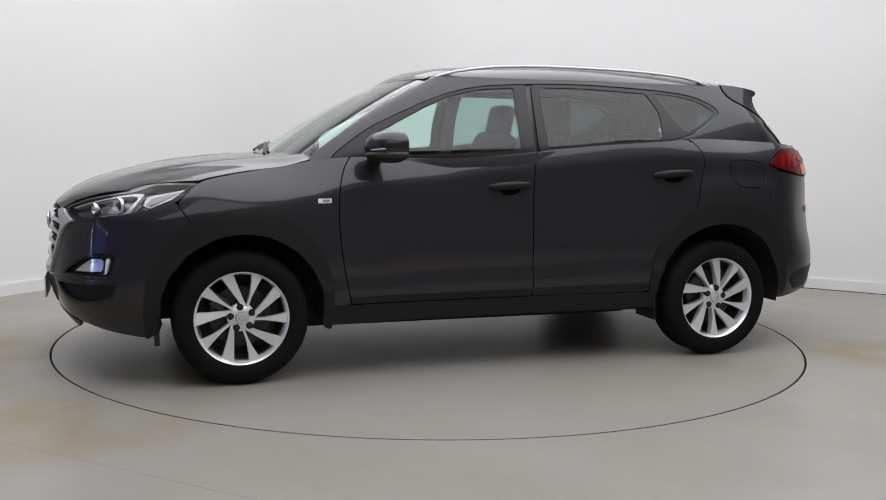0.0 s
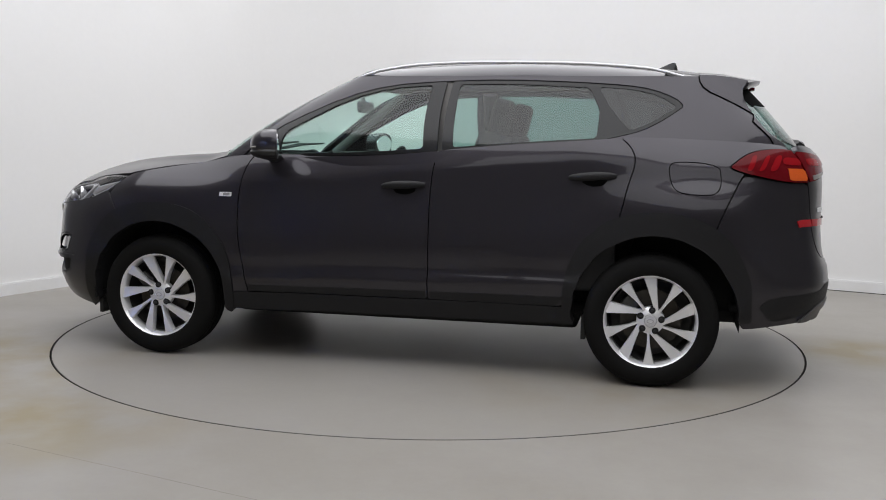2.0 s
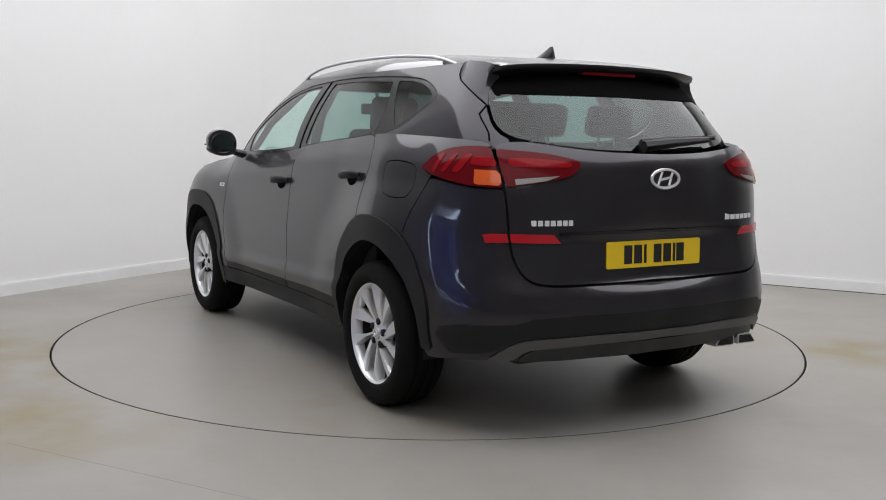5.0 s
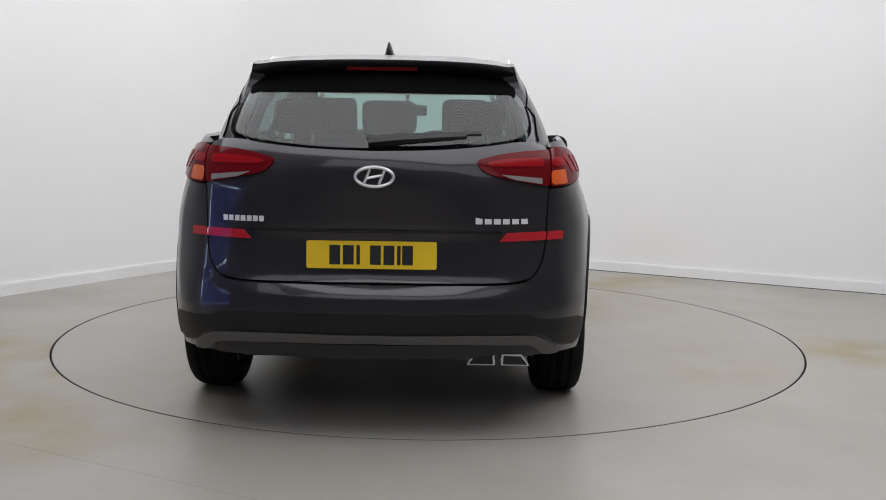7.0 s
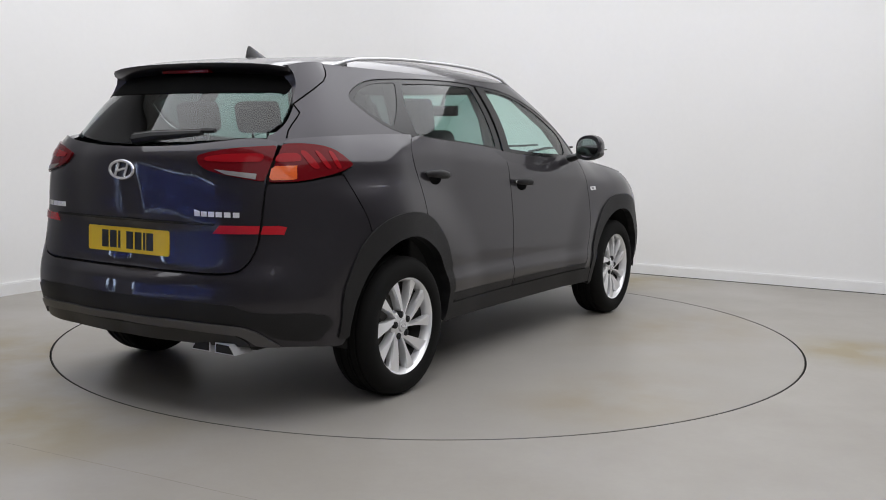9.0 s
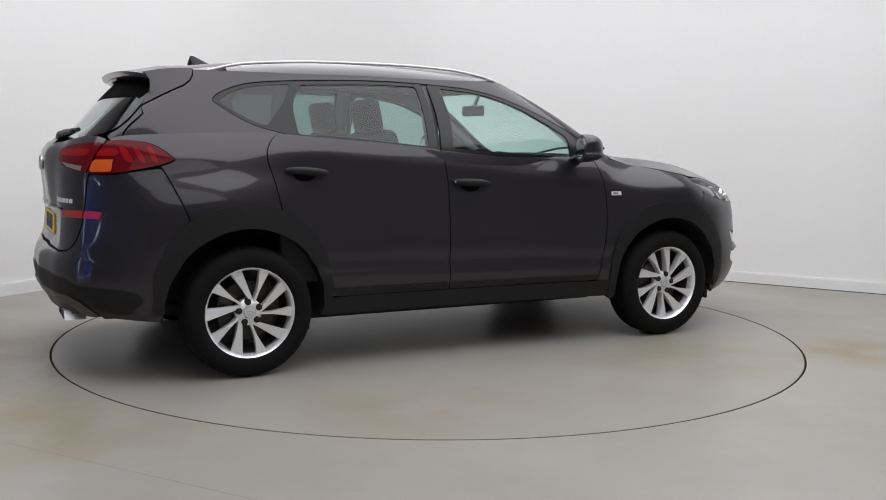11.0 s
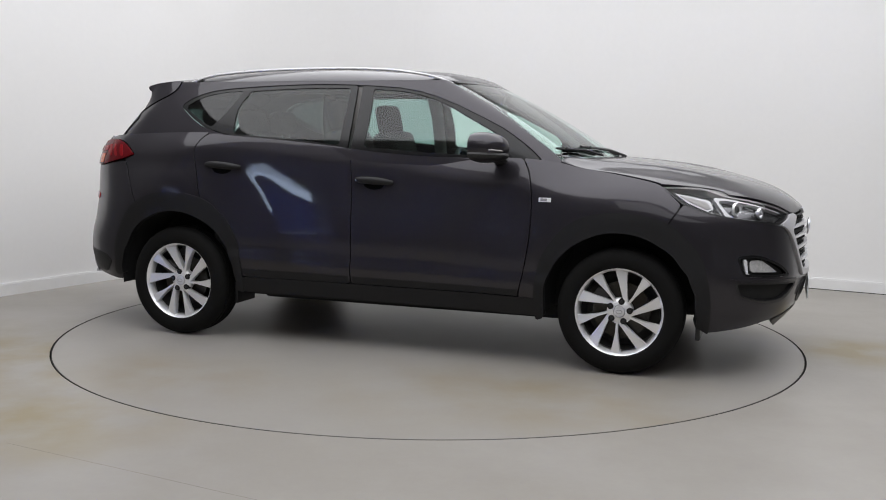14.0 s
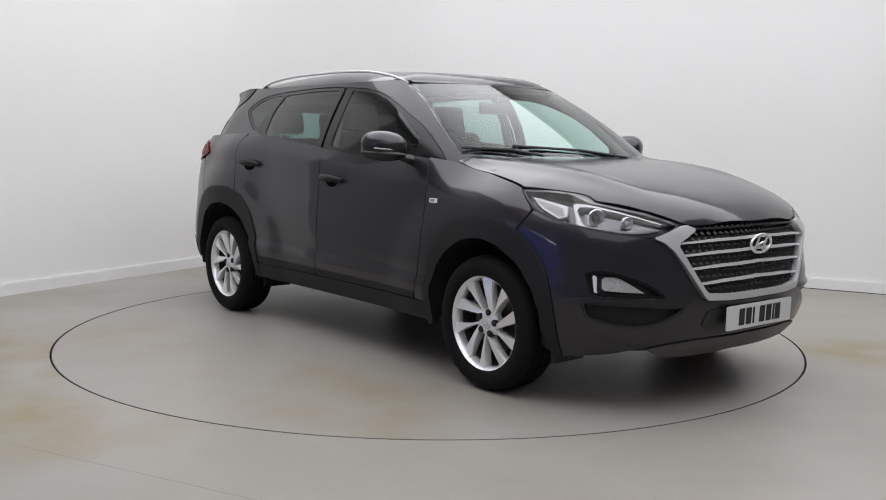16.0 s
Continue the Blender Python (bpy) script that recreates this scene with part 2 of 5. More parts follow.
def blur(a, sigma, axis, kind="even"):
    n = int(3 * sigma) + 1
    w = np.exp(-0.5 * (np.arange(-n, n + 1) / sigma) ** 2)
    w /= w.sum()
    pad = [(n, n) if i == axis else (0, 0) for i in range(a.ndim)]
    p = np.pad(a, pad, mode="reflect", reflect_type=kind)
    return np.apply_along_axis(lambda v: np.convolve(v, w, "valid"), axis, p)


class Sheet:
    """A surface laid over a grid of two parameters, with its normals."""

    def __init__(self, a, b, pos, halves=False):
        self.a, self.b, self.pos, self.halves = a, b, pos, halves
        da, db = np.gradient(pos, axis=0), np.gradient(pos, axis=1)
        n = np.cross(db, da) if halves else np.cross(da, db)
        if halves:
            n[0, :, 1] = n[-1, :, 1] = 0
        self.nor = n / np.maximum(np.linalg.norm(n, axis=2, keepdims=True), 1e-9)

    def at(self, u, v, off=0.0):
        u, v = np.asarray(u, float), np.asarray(v, float)
        fa = np.clip((u - self.a[0]) / (self.a[1] - self.a[0]), 0, len(self.a) - 1.001)
        fb = np.clip((v - self.b[0]) / (self.b[1] - self.b[0]), 0, len(self.b) - 1.001)
        i, j = fa.astype(int), fb.astype(int)
        s, t = (fa - i)[..., None], (fb - j)[..., None]

        def mixed(g):
            return (1 - s) * (1 - t) * g[i, j] + s * (1 - t) * g[i + 1, j] + (1 - s) * t * g[i, j + 1] + s * t * g[i + 1, j + 1]
        n = mixed(self.nor)
        n = n / np.maximum(np.linalg.norm(n, axis=-1, keepdims=True), 1e-9)
        off = np.asarray(off, float)
        return mixed(self.pos) + n * (off[..., None] if off.ndim else off), n

    def find(self, k, value, v, lo, hi):
        """The first parameter between lo and hi at which the coordinate k has the value, at the second parameter v."""
        us = np.linspace(lo, hi, 400)
        p = self.at(us, np.full(400, v))[0][:, k]
        return float(us[np.argmin(np.abs(p - value))])


ARC = 0.9


def stadium(x_front, x_rear, radius, z):
    """Places round a spine from x_rear to x_front: s is x beside the spine, and an arc round its ends."""
    lo, hi = x_rear - ARC * math.pi / 2, x_front + ARC * math.pi / 2
    s = np.linspace(lo, hi, int((hi - lo) / 0.01) + 1)
    S, Z = np.meshgrid(s, z, indexing="ij")
    R = blur(blur(radius(S, Z), 3.0, 0), 1.0, 1, "odd")
    fa = np.clip((S - x_front) / ARC, 0, math.pi / 2)
    ra = np.clip((x_rear - S) / ARC, 0, math.pi / 2)
    X = np.clip(S, x_rear, x_front) + R * np.sin(fa) - R * np.sin(ra)
    Y = R * np.cos(fa) * np.cos(ra)
    return Sheet(s, z, np.stack([X, Y, Z], 2), True)


def arc_f(deg, x0):
    return x0 + ARC * radians(90 - deg)


def arc_r(deg, x0):
    return x0 - ARC * radians(deg)


# lower body: plan at bumper height, then how it draws in with height at seven stations
BF, BR = 1.25, -1.30
plan_s = [arc_r(d, BR) for d in (90, 70, 58, 47, 35, 20)] + [BR, -0.8, 0.0, 0.85, BF] + [arc_f(d, BF) for d in (69, 55, 44, 34, 20, 0)]
plan_r = [0.95, 0.99, 1.058, 1.095, 1.062, 0.972, 0.928, 0.885, 0.88, 0.89, 0.91, 0.966, 1.04, 1.082, 1.073, 1.03, 1.0]
plan = pchip(plan_s, plan_r)
profiles = [
    (arc_r(90, BR), [.26, .36, .45, .52, .60, .635, .66, .70, .81, .85, .95, 1.06, 1.11, 1.17, 1.25], [-.10, -.05, -.008, 0, -.010, -.072, -.086, -.088, -.084, -.065, -.055, -.046, -.052, -.09, -.17]),
    (arc_r(47, BR), [.26, .36, .45, .52, .60, .70, .85, 1.0, 1.1, 1.17, 1.25], [-.08, -.035, -.008, 0, -.008, -.03, -.05, -.06, -.085, -.12, -.19]),
    (arc_r(20, BR), [.26, .40, .55, .70, .85, .95, 1.03, 1.10, 1.16, 1.25], [-.05, -.015, -.01, 0, .0, -.015, -.04, -.055, -.085, -.14]),
    (-0.9, [.26, .36, .45, .505, .54, .63, .72, .82, .92, 1.02, 1.12, 1.2, 1.25], [-.035, -.010, .010, .016, .002, .006, .004, -.003, -.011, -.019, -.028, -.040, -.058]),
    (0.0, [.26, .36, .43, .485, .52, .61, .70, .80, .90, 1.0, 1.09, 1.15, 1.25], [-.035, -.010, .010, .016, .001, .005, .003, -.005, -.015, -.026, -.036, -.044, -.065]),
    (0.75, [.26, .36, .42, .465, .50, .58, .68, .78, .88, .97, 1.05, 1.12, 1.25], [-.035, -.012, .004, .009, -.001, .004, .003, -.004, -.012, -.020, -.031, -.050, -.10]),
    (arc_f(78, BF), [.24, .40, .60, .80, .90, .95, .99, 1.03, 1.07, 1.25], [-.04, -.01, 0, 0, -.015, -.035, -.07, -.115, -.17, -.5]),
    (arc_f(44, BF), [.24, .32, .42, .52, .65, .75, .82, .88, .93, 1.0, 1.25], [-.10, -.04, -.008, 0, -.018, -.028, -.045, -.085, -.14, -.26, -.8]),
    (arc_f(0, BF), [.24, .32, .42, .52, .65, .80, .87, .93, 1.0, 1.25], [-.14, -.06, -.015, .0, -.005, -.02, -.045, -.12, -.24, -.8]),
]


# the shoulder crease that climbs from the front wing to the tail light
crease = pchip([-1.9, -1.6, -1.2, -.64, 0, .4, .8, 1.15, 1.4], [1.19, 1.18, 1.15, 1.10, 1.045, .995, .968, .925, .90])


def shoulder(S, Z):
    over = (Z - crease(np.clip(S, -1.9, 1.4))) / 0.006
    soft = np.where(over > 30, over, np.log1p(np.exp(np.minimum(over, 30)))) * 0.006
    near = np.clip((S + 1.85) / 0.3, 0, 1) * np.clip((1.32 - S) / 0.25, 0, 1)
    return -0.22 * np.minimum(soft, 0.2) * near


def flare(S, Z):
    """The wings swell out round the wheel arches."""
    total = 0
    for cx, amount in ((1.32, .017), (-1.35, .015)):
        d = np.hypot((S - cx) * .92, Z - .36)
        t = np.clip((.76 - d) / .26, 0, 1)
        total = total + amount * t * t * (3 - 2 * t)
    return total - .004


def body_radius(S, Z):
    node = np.array([p[0] for p in profiles])
    draw = np.stack([pchip(p[1], p[2])(Z) for p in profiles], 0)
    k = np.clip(np.searchsorted(node, S) - 1, 0, len(node) - 2)
    t = np.clip((S - node[k]) / (node[k + 1] - node[k]), 0, 1)
    t = t * t * (3 - 2 * t)
    i, j = np.indices(S.shape)
    return plan(S) + (1 - t) * draw[k, i, j] + t * draw[k + 1, i, j] + shoulder(S, Z) + flare(S, Z) * np.clip((S + 1.95) / .3, 0, 1) * np.clip((1.95 - S) / .3, 0, 1)


BODY = stadium(BF, BR, body_radius, np.arange(0.18, 1.30, 0.01))

# upper body: a loft through three plans, at the waist, half way and at the roof's edge
GF, GR = 0.05, -1.15
ROOF_Z = 1.545
up_low = [(1.14, 0), (1.09, .40), (.975, .715), (.56, .805), (.10, .825), (-.60, .830), (-1.15, .805), (-1.45, .785), (-1.75, .745), (-1.985, .650), (-2.10, .40), (-2.14, 0)]
up_mid = [(.80, 0), (.765, .36), (.665, .665), (.42, .735), (.05, .745), (-.60, .745), (-1.15, .710), (-1.43, .695), (-1.69, .678), (-1.845, .600), (-1.935, .38), (-1.96, 0)]
up_top = [(.385, 0), (.355, .32), (.270, .585), (.14, .605), (-.06, .612), (-.60, .607), (-1.15, .590), (-1.38, .578), (-1.56, .555), (-1.66, .490), (-1.74, .28), (-1.77, 0)]


def loft(levels, zs, z):
    """A half-body sheet through plan curves at the heights zs; its first parameter is the length along the middle curve."""
    mid = np.array(levels[1], float)
    run = np.concatenate([[0], np.cumsum(np.linalg.norm(np.diff(mid, axis=0), axis=1))])
    s = np.linspace(0, run[-1], int(run[-1] / 0.01) + 1)
    curves = []
    for lv in levels:
        a = np.array(lv, float)
        x, y = pchip(run, a[:, 0])(s), pchip(run, a[:, 1])(s)
        curves.append(np.stack([blur(x, 3.0, 0), np.maximum(blur(y, 3.0, 0, "odd"), 0)], 1))
    z0, z1, z2 = zs
    pos = np.empty((len(s), len(z), 3))
    for k, h in enumerate(z):
        w0, w1, w2 = (h - z1) * (h - z2) / ((z0 - z1) * (z0 - z2)), (h - z0) * (h - z2) / ((z1 - z0) * (z1 - z2)), (h - z0) * (h - z1) / ((z2 - z0) * (z2 - z1))
        pos[:, k, :2] = w0 * curves[0] + w1 * curves[1] + w2 * curves[2]
        pos[:, k, 2] = h
    pos[0, :, 1] = pos[-1, :, 1] = 0
    return Sheet(s - run[-1], z, pos[::-1].copy(), True)


UPPER = loft([up_low, up_mid, up_top], (1.12, 1.33, 1.54), np.arange(1.02, 1.60, 0.01))
U_PILLAR = -0.77

crown = pchip([-1.9, -1.6, -1.4, -1.0, -0.6, 0.1, 0.4], [0.006, 0.030, 0.050, 0.082, 0.094, 0.066, 0.045])


def roof_height(X, Y):
    """The roof's crown inside the upper body's rim."""
    rim = UPPER.at(UPPER.a, np.full(len(UPPER.a), ROOF_Z))[0]
    d = np.hypot(Y, np.maximum(X - GF, 0) + np.maximum(GR - X, 0))
    y = np.abs(Y) + 1e-9
    fr, rr, mm = rim[rim[:, 0] > GF], rim[rim[:, 0] < GR], rim[(rim[:, 0] > GR - .05) & (rim[:, 0] < GF + .05)]

    def polar(pts, x0, sign, A):
        a, r = np.arctan2(sign * (pts[:, 0] - x0), pts[:, 1]), np.hypot(pts[:, 0] - x0, pts[:, 1])
        o = np.argsort(a)
        return np.interp(A, a[o], r[o])
    r = np.where(X > GF, polar(fr, GF, 1, np.arctan2(X - GF, y)), np.where(X < GR, polar(rr, GR, -1, np.arctan2(GR - X, y)), np.interp(X, mm[:, 0], mm[:, 1])))
    q = np.clip(d / r, 0, 1.2)
    return ROOF_Z + crown(X) * (1 - q ** 5.5)


# bonnet: a middle line and an edge line
hood_mid = pchip([0.9, 1.1, 1.41, 1.77, 1.99, 2.10, 2.18, 2.225, 2.27], [1.140, 1.122, 1.092, 1.040, .984, .938, .885, .842, .79])
EDGE = [(0.90, 1.112), (0.97, 1.10), (1.10, 1.067), (1.29, 1.042), (1.5, 1.005), (1.66, .985), (1.80, .967), (1.95, .935), (2.06, .898), (2.13, .862), (2.19, .836)]
edge_p = np.array([BODY.at(BODY.find(0, x, z, -0.5, float(BODY.a[-1]) - .2), z)[0] for x, z in EDGE])
hood_edge, hood_wide = pchip(edge_p[:, 0], edge_p[:, 2]), pchip(edge_p[:, 0], edge_p[:, 1])


def hood_height(X, Y):
    q = np.abs(Y) / np.maximum(hood_wide(X), 0.2)
    rib = 0.016 * np.exp(-((np.abs(Y) - (0.66 - 0.20 * (X - 1.0))) / 0.060) ** 2)
    return hood_mid(X) - (hood_mid(X) - hood_edge(X)) * q ** 4.2 + rib * np.clip((2.0 - X) * 3, 0, 1)


def plan_sheet(xs, ys, height):
    X, Y = np.meshgrid(xs, ys, indexing="ij")
    return Sheet(xs, ys, np.stack([X, Y, height(X, Y)], 2))


HOOD = plan_sheet(np.arange(0.8, 2.4, 0.01), np.arange(-1.0, 1.001, 0.01), hood_height)
ROOF = plan_sheet(np.arange(-2.1, 0.7, 0.01), np.arange(-0.9, 0.901, 0.01), roof_height)


# ---- panels cut from those surfaces ----
def round_off(pts, times=2, ratio=0.25):
    """Softens an outline: shallow bends flow, sharp corners keep a small radius."""
    P = [np.array(p, float) for p in pts]
    P = [p for i, p in enumerate(P) if np.linalg.norm(p - P[i - 1]) > 1e-6]
    for k in range(times):
        Q = []
        for i, p in enumerate(P):
            a, b = P[i - 1] - p, P[(i + 1) % len(P)] - p
            la, lb = np.linalg.norm(a), np.linalg.norm(b)
            turn = math.degrees(math.acos(max(-1, min(1, -(a @ b) / (la * lb)))))
            most = 0.012 / (k + 1) if turn > 48 else 1.0
            Q += [p + a / la * min(ratio * la, most), p + b / lb * min(ratio * lb, most)]
        P = Q
    return np.array(P)


def densify(P, step):
    out = []
    for i, p in enumerate(P):
        q = P[(i + 1) % len(P)]
        n = max(1, int(math.ceil(np.linalg.norm(q - p) / step)))
        out += [p + (q - p) * k / n for k in range(n)]
    return np.array(out)


def inset(P, d):
    e = np.roll(P, -1, 0) - P
    if (P[:, 0] * np.roll(P[:, 1], -1) - np.roll(P[:, 0], -1) * P[:, 1]).sum() < 0:
        P = P[::-1]
        e = np.roll(P, -1, 0) - P
    keep = np.linalg.norm(e, axis=1) > 1e-6
    P = P[keep]
    e = np.roll(P, -1, 0) - P
    n = np.stack([-e[:, 1], e[:, 0]], 1) / np.linalg.norm(e, axis=1, keepdims=True)
    b = n + np.roll(n, 1, 0)
    b /= np.maximum(np.linalg.norm(b, axis=1, keepdims=True), 0.5)
    return P + d * b


def within(poly, P):
    x, y = P[:, 0], P[:, 1]
    res = np.zeros(len(P), bool)
    for (x0, y0), (x1, y1) in zip(poly, np.roll(poly, -1, 0)):
        if y0 != y1:
            c = ((y0 > y) != (y1 > y)) & (x < (x1 - x0) * (y - y0) / (y1 - y0) + x0)
            res ^= c
    return res


def cut(sheet, pts, off, gap, thick, cell, holes=(), rounding=2, mid=None):
    """Vertices, faces and normals of a panel with the outline pts, with its turned-in edges."""
    from mathutils.geometry import delaunay_2d_cdt
    loops = []
    for k, loop in enumerate([pts, *holes]):
        loop = np.array(loop, float)
        out = 1 if mid is not None and abs(mid - sheet.a[-1]) < 0.1 else -1
        if mid is not None and k == 0:
            loop[np.abs(loop[:, 0] - mid) < 1e-6, 0] += 0.08 * out
        Q = round_off(loop, rounding) if rounding else loop
        Q = inset(Q, gap if k == 0 else -gap)
        if mid is not None and k == 0:
            Q = densify(Q, 0.02)
            Q[:, 0] = np.minimum(Q[:, 0], mid) if out > 0 else np.maximum(Q[:, 0], mid)
            on = Q[:, 0] == mid
            zs = Q[on, 1]
            Q = Q[~(on & (Q[:, 1] > zs.min() + 1e-6) & (Q[:, 1] < zs.max() - 1e-6))]
            Q = Q[np.linalg.norm(Q - np.roll(Q, 1, 0), axis=1) > 1e-5]
        Q = densify(Q, cell)
        loops.append(Q)
    lo, hi = loops[0].min(0), loops[0].max(0)
    g = np.stack(np.meshgrid(np.arange(lo[0] + cell / 2, hi[0], cell), np.arange(lo[1] + cell / 2, hi[1], cell), indexing="ij"), 2).reshape(-1, 2)
    g = g[within(loops[0], g)] if len(g) else g
    for h in loops[1:]:
        g = g[~within(h, g)]
    edge = np.concatenate(loops)
    if len(g):
        far = np.ones(len(g), bool)
        for i in range(0, len(g), 400):
            far[i:i + 400] = (np.linalg.norm(g[i:i + 400, None] - edge[None], axis=2).min(1) > 0.45 * cell)
        g = g[far]
    edges, start = [], 0
    for L in loops:
        edges += [(start + i, start + (i + 1) % len(L)) for i in range(len(L))]
        start += len(L)
    V = np.concatenate([edge, g]) if len(g) else edge
    vs, _, fs, *_ = delaunay_2d_cdt([Vector(v) for v in V], edges, [], 0, 1e-7)
    V = np.array([tuple(v) for v in vs])
    fs = np.array([tuple(f) for f in fs], int).reshape(-1, 3)
    c = V[fs].mean(1)
    ok = within(loops[0], c)
    for h in loops[1:]:
        ok &= ~within(h, c)
    fs = fs[ok]
    P, N = sheet.at(V[:, 0], V[:, 1], off)
    a = np.cross(P[fs[:, 1]] - P[fs[:, 0]], P[fs[:, 2]] - P[fs[:, 0]])
    wrong = (a * N[fs[:, 0]]).sum(1) < 0
    fs[wrong] = fs[wrong][:, ::-1]
    verts, faces, nors = list(P), [tuple(f) for f in fs], list(N)
    if thick:
        count = {}
        for f in fs:
            for i in range(3):
                e = (f[i], f[(i + 1) % 3])
                count[tuple(sorted(e))] = count.get(tuple(sorted(e)), []) + [e]
        for (e,) in [v for v in count.values() if len(v) == 1]:
            if mid is not None and abs(V[e[0], 0] - mid) < 1e-4 and abs(V[e[1], 0] - mid) < 1e-4:
                continue
            p, q = P[e[0]], P[e[1]]
            out = np.cross(q - p, N[e[0]])
            out = out / max(np.linalg.norm(out), 1e-9)
            k = len(verts)
            # a narrow rounded lip, then the turned-in edge
            d0, d1 = N[e[0]], N[e[1]]
            verts += [p, q, q - d1 * 0.003, p - d0 * 0.003, q - d1 * thick, p - d0 * thick]
            nors += [d0, d1, out, out, out, out]
            faces += [(k + 1, k, k + 3, k + 2), (k + 2, k + 3, k + 5, k + 4)]
    return np.array(verts), faces, np.array(nors)


FLIP = np.array([1, -1, 1])


def panel(name, sheet, pts, mat, parent, side=1, off=0.0, gap=0.0032, thick=0.018, cell=0.03, holes=(), rounding=2, sym=None, label=""):
    """side 1: the car's left; -1: its right. sym: the sheet's middle line, for a panel that runs across it."""
    V, F, N = cut(sheet, pts, off, gap, thick, cell, holes, rounding, sym)
    if sym is not None:
        n = len(V)
        V, N = np.concatenate([V, V * FLIP]), np.concatenate([N, N * FLIP])
        F = F + [tuple(n + i for i in f[::-1]) for f in F]
    elif side < 0:
        V, N, F = V * FLIP, N * FLIP, [f[::-1] for f in F]
    return raw(name, V, F, mat, parent, label, N)


S_FRONT, S_REAR = float(BODY.a[-1]), float(BODY.a[0])
U_FRONT, U_REAR = float(UPPER.a[-1]), float(UPPER.a[0])


def sx(x, z):
    return (BODY.find(0, x, z, S_REAR + 0.3, S_FRONT - 0.3), z)


def sf(y, z):
    return (BODY.find(1, y, z, arc_f(65, BF), S_FRONT), z) if y else (S_FRONT, z)


def sr(y, z):
    return (BODY.find(1, y, z, S_REAR, arc_r(40, BR)), z) if y else (S_REAR, z)


def ux(x, z):
    return (UPPER.find(0, x, z, U_REAR + 0.30, U_FRONT - 0.40), z)


def uf(y, z):
    return (UPPER.find(1, y, z, U_FRONT + U_PILLAR, U_FRONT), z) if y else (U_FRONT, z)


def ur(y, z):
    return (UPPER.find(1, y, z, U_REAR, U_REAR + 0.72), z) if y else (U_REAR, z)


def arch(cx, r, a0, a1, n=14, cz=0.345, rz=None, power=2.0):
    out = []
    for i in range(n + 1):
        a = radians(a0 + (a1 - a0) * i / n)
        c, s = math.cos(a), math.sin(a)
        out.append(sx(cx + r * math.copysign(abs(c) ** (2 / power), c), cz + (rz or r) * math.copysign(abs(s) ** (2 / power), s)))
    return out


# ---- the room: two white walls with a rounded corner, and unseen hall walls dimmed by colour ----
def room():
    E1, E2, C = Vector((0.860, -0.510, 0)), Vector((0.510, 0.860, 0)), Vector((-1.15, 4.56, 0))
    height, rad = 3.6, 1.1
    left_end, right_end = 10.5, 11.0
    corner = [C - E2 * rad + E1 * rad + rad * (-E1 * math.cos(radians(a)) + E2 * math.sin(radians(a))) for a in range(0, 91, 6)]

    def strip(name, pts, z0, z1, thick, mat, parent=None):
        bm = bmesh.new()
        inner = [Vector(p) for p in pts]
        outer = []
        for i, p in enumerate(inner):
            d = (inner[min(i + 1, len(inner) - 1)] - inner[max(i - 1, 0)]).normalized()
            outer.append(p + Vector((-d.y, d.x, 0)) * thick)
        cols = [[bm.verts.new((q.x, q.y, z)) for q, z in ((a, z0), (a, z1), (b, z1), (b, z0))] for a, b in zip(inner, outer)]
        for p, q in zip(cols, cols[1:]):
            for k in range(4):
                bm.faces.new((p[k], q[k], q[(k + 1) % 4], p[(k + 1) % 4]))
        bm.faces.new(cols[0])
        bm.faces.new(cols[-1][::-1])
        return part(name, bm, mat, parent, angle=25)

    # the daylit doorway is a real gap in the wall's far stretch
    g0, g1 = 8.2, 15.6
    back = C - E2 * 16.0
    walls = [
        strip("wall_left", [C - E2 * 4.45, *corner[:1]], 0, height, 0.2, WALL),
        # same wall carried on out of view, darkened to keep the car's flank dark
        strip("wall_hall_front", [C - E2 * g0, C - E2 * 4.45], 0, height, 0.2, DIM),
        strip("wall_corner", corner, 0, height, 0.2, WALL),
        strip("wall_right", [corner[-1], C + E1 * 7.2], 0, height, 0.2, WALL),
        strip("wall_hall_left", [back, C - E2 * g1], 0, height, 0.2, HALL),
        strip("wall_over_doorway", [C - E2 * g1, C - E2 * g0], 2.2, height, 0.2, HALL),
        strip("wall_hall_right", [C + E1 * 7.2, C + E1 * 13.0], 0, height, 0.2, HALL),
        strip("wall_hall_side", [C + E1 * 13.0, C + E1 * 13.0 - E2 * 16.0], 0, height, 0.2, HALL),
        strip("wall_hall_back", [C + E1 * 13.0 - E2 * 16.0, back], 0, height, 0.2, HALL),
    ]
    leaf = strip("door_1", [C - E2 * (g1 - .2) - E1 * .06, C - E2 * (g0 + .2) - E1 * .06], 0.08, 1.90, 0.04, DOORLEAF)
    tagged(leaf, "blue translucent door leaf with daylight round its edges", "door", kind="structure")
    for w in walls:
        tagged(w, "plain white painted studio wall with a rounded corner" if w.data.materials[0] == WALL else "unseen grey wall added round the hall, its dimness put into the colour", "wall", kind="structure")
    for name, pts in (("baseboard", [C - E2 * 4.45 + E1 * 0.022, corner[0] + E1 * 0.022]), ("baseboard", [corner[-1] - E2 * 0.022, C + E1 * 7.2 - E2 * 0.022])):
        b = strip(name, pts, 0.0, 0.085, 0.020, SKIRT)
        tagged(b, "white painted skirting board along the wall", "skirting board", kind="structure")
        b2 = strip("trim", [p + (E1 if pts[0] == (C - E2 * 4.45 + E1 * 0.022) else -E2) * -0.006 for p in pts], 0.085, 0.095, 0.014, SKIRT)
        tagged(b2, "stepped top edge of the white skirting board", "skirting board", kind="structure")
